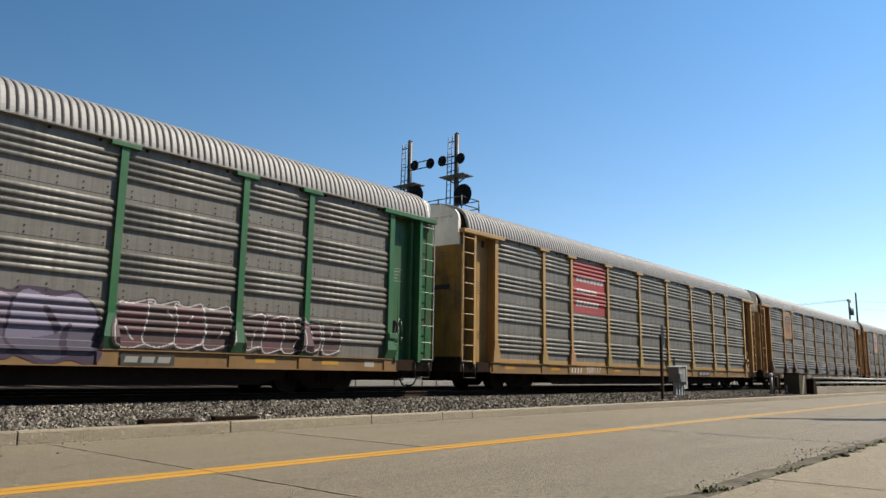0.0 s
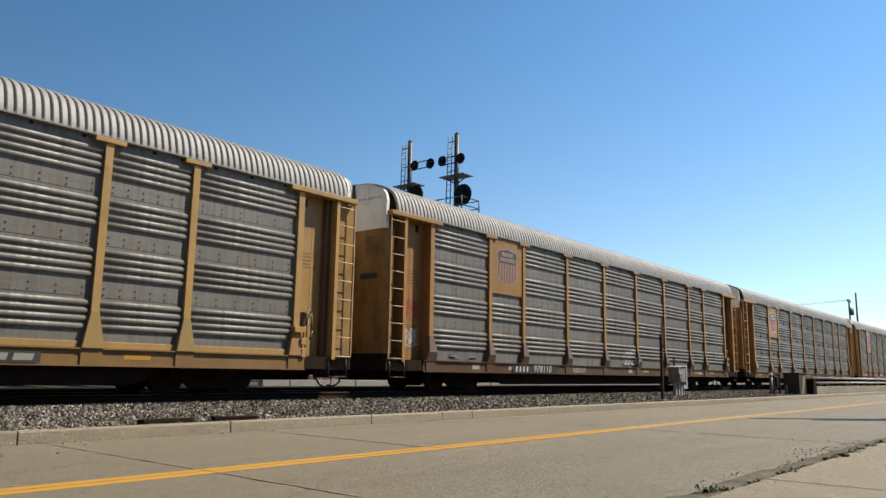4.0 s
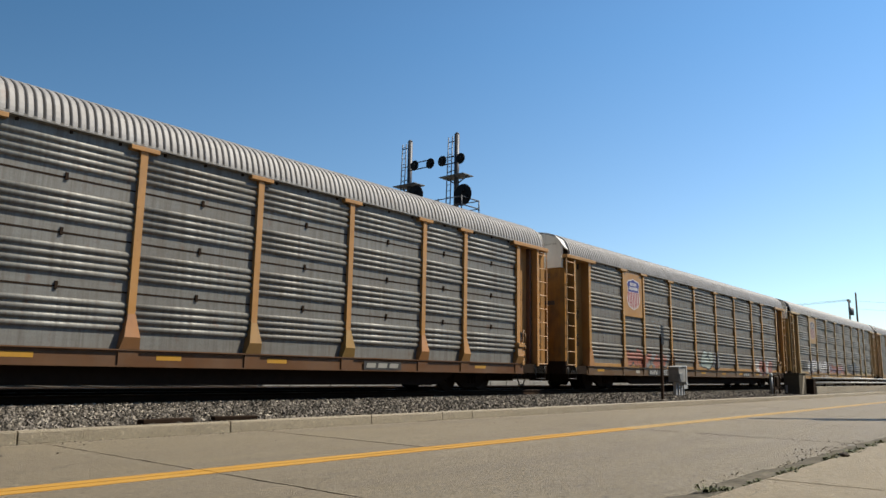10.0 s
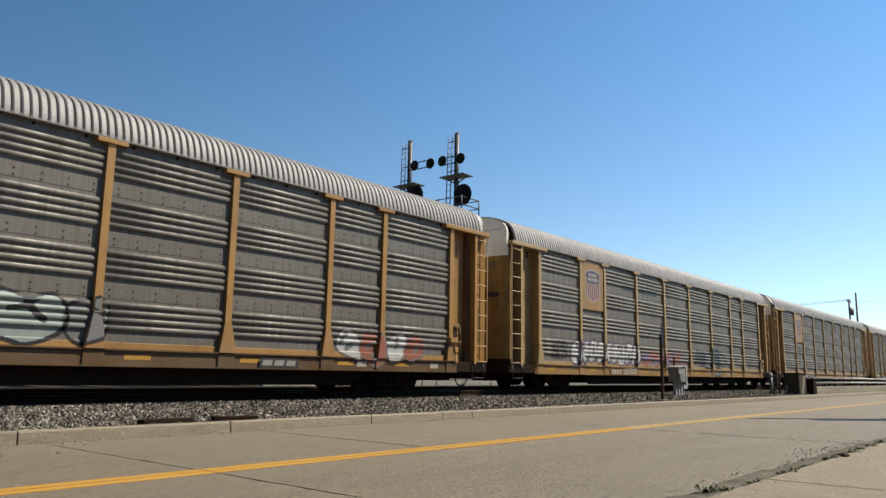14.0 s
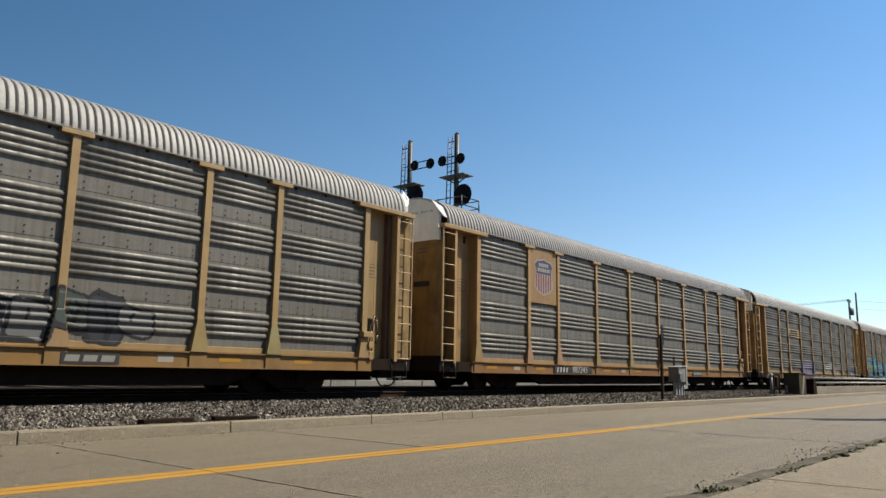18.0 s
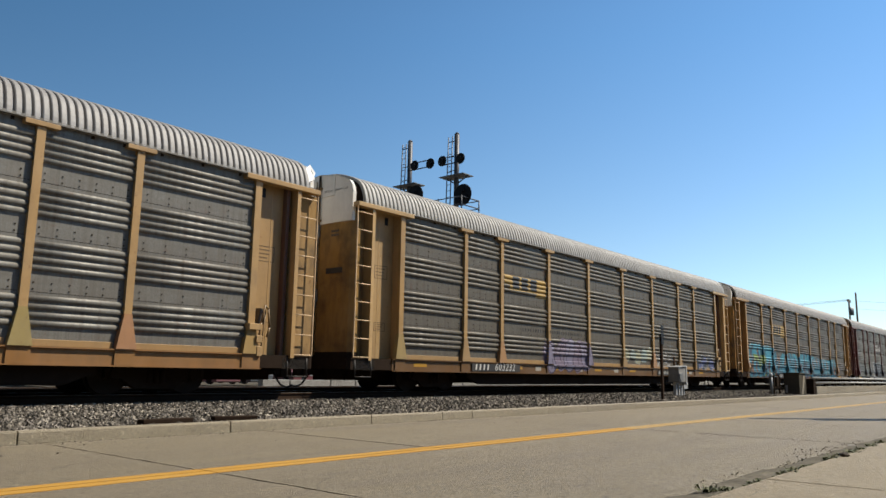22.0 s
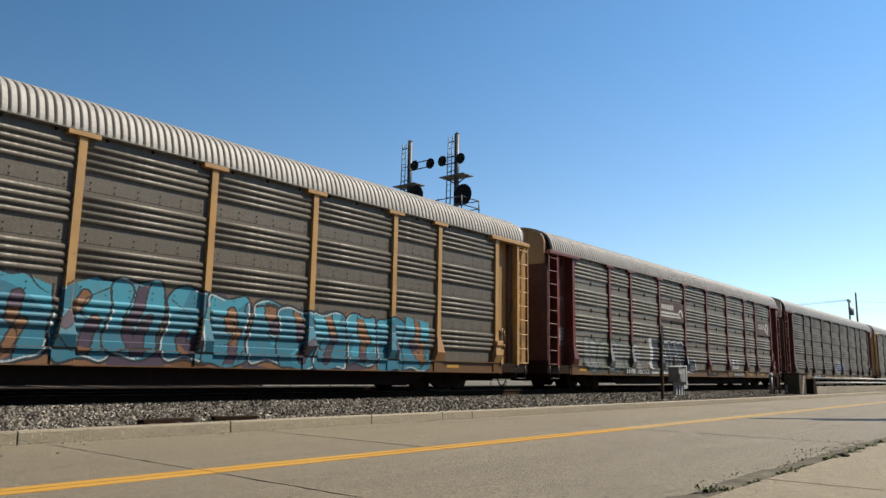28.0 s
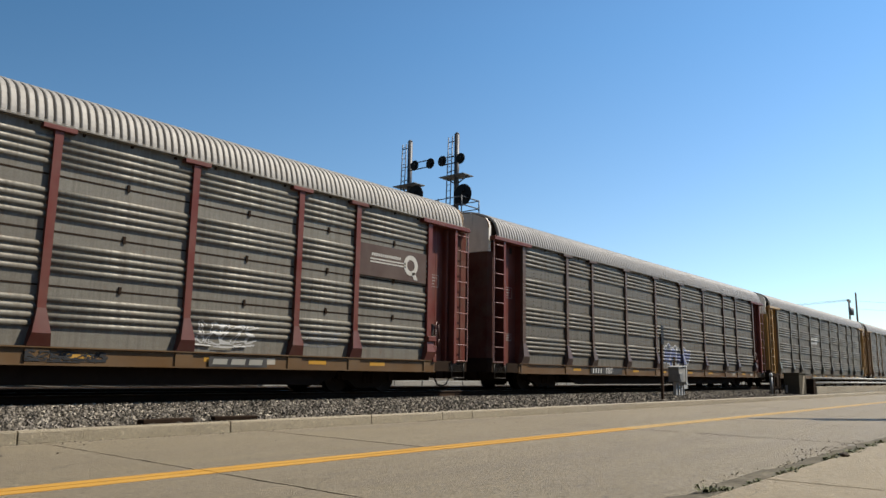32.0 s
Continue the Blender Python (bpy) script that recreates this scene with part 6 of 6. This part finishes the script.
def parked_car(x, y, turn, colour, label):
    """A plain saloon car: body, cabin, windows, wheels, lamps."""
    c = thing("parked_car", label, "car", pose(x, y, 0.02, 0, 0, turn), "cars parked beyond the tracks")
    bm = bmesh.new()
    prism(bm, [(-2.25, 0.18), (-2.3, 0.62), (-2.2, 0.88), (-1.5, 0.95), (1.0, 0.93), (2.1, 0.82), (2.25, 0.6), (2.2, 0.16), (1.75, 0.12), (-1.8, 0.12)], 1, -0.88, 0.88)
    part("car_body", bevelled(bm, 0.04), CAR_PAINT, c, colour=colour)
    bm = bmesh.new()
    prism(bm, [(-1.75, 0.93), (-1.25, 1.42), (0.2, 1.45), (1.0, 0.93)], 1, -0.72, 0.72)
    part("cabin", bevelled(bm, 0.04), CAR_PAINT, c, colour=colour)
    for s in (-1, 1):
        for pts in ([(-1.5, 0.97), (-1.15, 1.34), (-0.5, 1.37), (-0.5, 0.97)], [(-0.42, 0.97), (-0.42, 1.37), (0.15, 1.37), (0.78, 0.97)]):
            bm = bmesh.new()
            prism(bm, pts, 1, s * 0.725 - 0.004, s * 0.725 + 0.004)
            part("window", bm, PANE, c)
        for wx in (-1.4, 1.42):
            bm = bmesh.new()
            tube(bm, (wx, s * 0.70, 0.31), (wx, s * 0.90, 0.31), 0.315, 18)
            tyre = part("wheel", bm, RUBBER, c)
            bm = bmesh.new()
            tube(bm, (wx, s * 0.89, 0.31), (wx, s * 0.915, 0.31), 0.19, 14)
            part("rim", bm, GRIME, tyre, "dirty metal rim")
        bm = bmesh.new()
        box(bm, 2.16, 2.27, s * 0.68 - 0.16, s * 0.68 + 0.16, 0.58, 0.72)
        part("headlight", bm, CASE, c)
        bm = bmesh.new()
        box(bm, -2.32, -2.22, s * 0.7 - 0.14, s * 0.7 + 0.14, 0.62, 0.76)
        part("tail_light", bm, BOARD, c, colour=(0.3, 0.02, 0.02))


HUES = (((0.16, 0.055, 0.06), "dusty pink-red"), ((0.09, 0.10, 0.11), "dull grey"), ((0.20, 0.085, 0.095), "faded pink"), ((0.035, 0.055, 0.065), "dark teal"), ((0.30, 0.30, 0.29), "off-white"), ((0.025, 0.025, 0.03), "black"))
for i in range(13):
    col, name = HUES[(i * 5 + i // 3) % 6]
    parked_car(11.6 + 2.75 * i + 0.25 * math.sin(5 * i), 43.0 + 0.3 * math.sin(3 * i), -90 + 2 * math.sin(7 * i), col, name + " saloon car parked nose towards the tracks")

# low concrete edging beyond the second track
edging = thing("yard_kerb", "low pale concrete edging beyond the tracks", "edging", pose(0, 22.6, 0), kind="structure")
PALE = concrete("edging_concrete", (0.30, 0.29, 0.27), 0.4, 0.4)
x = 16.8
rnd = random.Random(21)
while x < 90:
    w = rnd.uniform(1.0, 2.6)
    bm = bmesh.new()
    box(bm, x + 0.02, x + w - 0.02, -0.15, 0.15, 0.0, 0.60 + rnd.uniform(-0.02, 0.03))
    part("edging_unit", bevelled(bm, 0.015), PALE, edging)
    x += w

# ---- on the road and pavement ----
rock = bmesh.new()
bmesh.ops.create_icosphere(rock, subdivisions=2, radius=1)
for v in rock.verts:
    v.co *= 1 + 0.22 * noise.noise(v.co * 1.3)
    v.co = Vector((v.co.x * 0.07, v.co.y * 0.045, v.co.z * 0.032))
ob = new("stone", mesh("stone", rock, plain("dark_stone", (0.10, 0.085, 0.075), 0.9, 0, 0.4, 20)))
ob.matrix_basis = pose(10.09, 2.16, 0.075, 0, 0, -20)
tagged(ob, "dark flat stone lying on the pavement", "stone")

rnd = np.random.default_rng(8)
verts, faces = [], []
for i in range(170):
    x = 6.5 + 7.4 * rnd.random() if i < 90 else rnd.normal(11.0, 1.0)
    y = EDGE_Y + 0.02 + abs(rnd.normal(0, 0.22 if x > 10 else 0.10))
    s = rnd.uniform(0.004, 0.012) * (1.6 if rnd.random() < 0.06 else 1)
    n = len(verts)
    for p in ((1, 0, 0), (0, 1, 0), (-1, 0, 0), (0, -1, 0), (0, 0, 0.8), (0, 0, -0.8)):
        q = np.array(p) + rnd.normal(0, 0.25, 3)
        verts.append((x + q[0] * s, y + q[1] * s, 0.006 + q[2] * s))
    faces += [(n + a, n + b, n + c) for a, b, c in ((0, 1, 4), (1, 2, 4), (2, 3, 4), (3, 0, 4), (1, 0, 5), (2, 1, 5), (3, 2, 5), (0, 3, 5))]
ob = new("road_grit", quads("road_grit", verts, faces, [plain("asphalt_crumb", (0.16, 0.14, 0.11), 0.9, 0, 0.4, 30)]))
tagged(ob, "dark asphalt crumbs scattered by the road edge", "grit", kind="stuff")


def weed(x, y, size, seed):
    """A low clump of narrow bent leaves."""
    r = random.Random(seed)
    bm = bmesh.new()
    for i in range(int(70 * size / 0.12)):
        a, l = r.uniform(0, 6.3), size * r.uniform(0.4, 1.1)
        lift, w = r.uniform(0.25, 1.1), 0.011 * r.uniform(0.6, 1.5)
        bx, by = r.gauss(0, size * 0.45), r.gauss(0, size * 0.3)
        d, sd = Vector((math.cos(a), math.sin(a), 0)), Vector((-math.sin(a), math.cos(a), 0))
        p0, p1, p2 = Vector((bx, by, 0)), Vector((bx, by, 0)) + d * l * 0.5 + Vector((0, 0, l * lift * 0.6)), Vector((bx, by, 0)) + d * l + Vector((0, 0, l * lift * 0.5))
        v = [bm.verts.new(q) for q in (p0 - sd * w * 0.5, p0 + sd * w * 0.5, p1 + sd * w, p1 - sd * w, p2)]
        bm.faces.new(v[:4])
        bm.faces.new((v[3], v[2], v[4]))
    ob = new("weed", mesh("weed", bm, LEAF))
    ob.matrix_basis = pose(x, y, 0.03)
    tagged(ob, "low green weed growing in the gutter crack", "weed", "weeds along the gutter")


n = Nodes("weed_leaf", 0.7, 0, 0.3)
LEAF = n.done(n.mix(n.noise(30, 0.3, 0.7), (0.06, 0.075, 0.03), (0.14, 0.13, 0.065)))
for i, (x, dy, s) in enumerate(((6.85, -0.12, 0.11), (6.98, -0.22, 0.09), (7.55, -0.24, 0.06), (8.2, -0.26, 0.06), (8.45, -0.25, 0.09), (8.65, -0.26, 0.10), (8.85, -0.25, 0.10), (9.1, -0.26, 0.07), (9.5, -0.27, 0.06), (10.4, -0.26, 0.13), (10.9, -0.25, 0.12), (11.4, -0.27, 0.12), (12.0, -0.27, 0.11), (12.7, -0.27, 0.12), (13.5, -0.27, 0.12), (14.4, -0.27, 0.1), (15.2, -0.27, 0.1))):
    weed(0.98 * x - 0.42, EDGE_Y + dy, s * 0.8, i)
for i in range(22):
    weed(6.85 + 0.42 * i + 0.15 * math.sin(5 * i), EDGE_Y - 0.26 + 0.03 * math.sin(3 * i), 0.045 + 0.02 * math.sin(2 * i), 40 + i)

# pale chips and dirt washed along the kerb's foot
rnd = np.random.default_rng(18)
verts, faces = [], []
for i in range(420):
    x = 1.5 + 40 * rnd.random() ** 1.6
    y = KERB_Y - 0.012 - abs(rnd.normal(0, 0.07)) if rnd.random() < 0.8 else KERB_Y - 1.6 * rnd.random()
    s = rnd.uniform(0.005, 0.014)
    n = len(verts)
    for p in ((1, 0, 0), (0, 1, 0), (-1, 0, 0), (0, -1, 0), (0, 0, 0.8), (0, 0, -0.8)):
        q = np.array(p) + rnd.normal(0, 0.25, 3)
        verts.append((x + q[0] * s, y + q[1] * s, 0.006 + q[2] * s))
    faces += [(n + a, n + b, n + c) for a, b, c in ((0, 1, 4), (1, 2, 4), (2, 3, 4), (3, 0, 4), (1, 0, 5), (2, 1, 5), (3, 2, 5), (0, 3, 5))]
ob = new("kerb_grit", quads("kerb_grit", verts, faces, [STONE]))
tagged(ob, "small pale stone chips along the kerb foot", "grit", kind="stuff")

# old timber and a dark plate half buried by the kerb
for x, y, w, rz in ((6.15, 10.52, 0.42, 3), (7.35, 10.50, 0.36, -14)):
    bm = bmesh.new()
    box(bm, -w, w, -0.09, 0.09, -0.05, 0.055)
    ob = new("timber_offcut", mesh("timber_offcut", bevelled(bm, 0.01), TIE))
    ob.matrix_basis = pose(x, y, 0.16, 0, 0, rz)
    tagged(ob, "black creosoted timber offcut in the ballast", "timber", "timber offcuts")

# unseen poles on the pavement, added so that their shadows streak the road
for x, y, h, r in ((23.2, 2.3, 7.0, 0.22), (23.9, 1.15, 6.8, 0.24)):
    lamp = thing("steel_pole", "plain grey steel pole out of view, added for its shadow", "pole", pose(x, y, 0.05), "poles on the pavement")
    bm = bmesh.new()
    tube(bm, (0, 0, 0), (0, 0, h), r, 12, r * 0.8)
    part("column", bm, STEEL, lamp)
    bm = bmesh.new()
    tube(bm, (0, 0, h), (0, 0, h + 0.08), r, 12, 0.04)
    part("cap", bm, STEEL, lamp)
    bm = bmesh.new()
    box(bm, -0.22, 0.22, -0.22, 0.22, 0.0, 0.03)
    part("base_plate", bm, STEEL, lamp)

# added unseen wall behind the camera: cuts sky light, gives warm bounce
front = thing("unseen_wall_south", "plain tan stucco wall added out of view to cut sky light", "building", pose(0, 0, 0), kind="structure")
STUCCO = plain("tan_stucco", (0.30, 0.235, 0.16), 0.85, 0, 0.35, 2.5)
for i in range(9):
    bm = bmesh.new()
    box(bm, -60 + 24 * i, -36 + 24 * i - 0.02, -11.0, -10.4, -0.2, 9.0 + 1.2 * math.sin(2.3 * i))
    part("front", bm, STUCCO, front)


def motions():
    """The train rolls steadily past; its wheels turn with it."""
    for i, c in enumerate(CARS):
        x = FIRST + PITCH * i
        walk(c, [(t, pose(x - rolled(t), TRACK_Y, RAIL_Z)) for t in range(33)])
    # rows close enough to keep each step under a quarter turn
    steps = [i / 15 for i in range(481)]
    for w, x, turned in WHEELS:
        sign = 1 if turned else -1
        walk(w, [(t, pose(x, 0, 0.42, 0, math.degrees(sign * rolled(t) / 0.42), 0)) for t in steps])


motions()
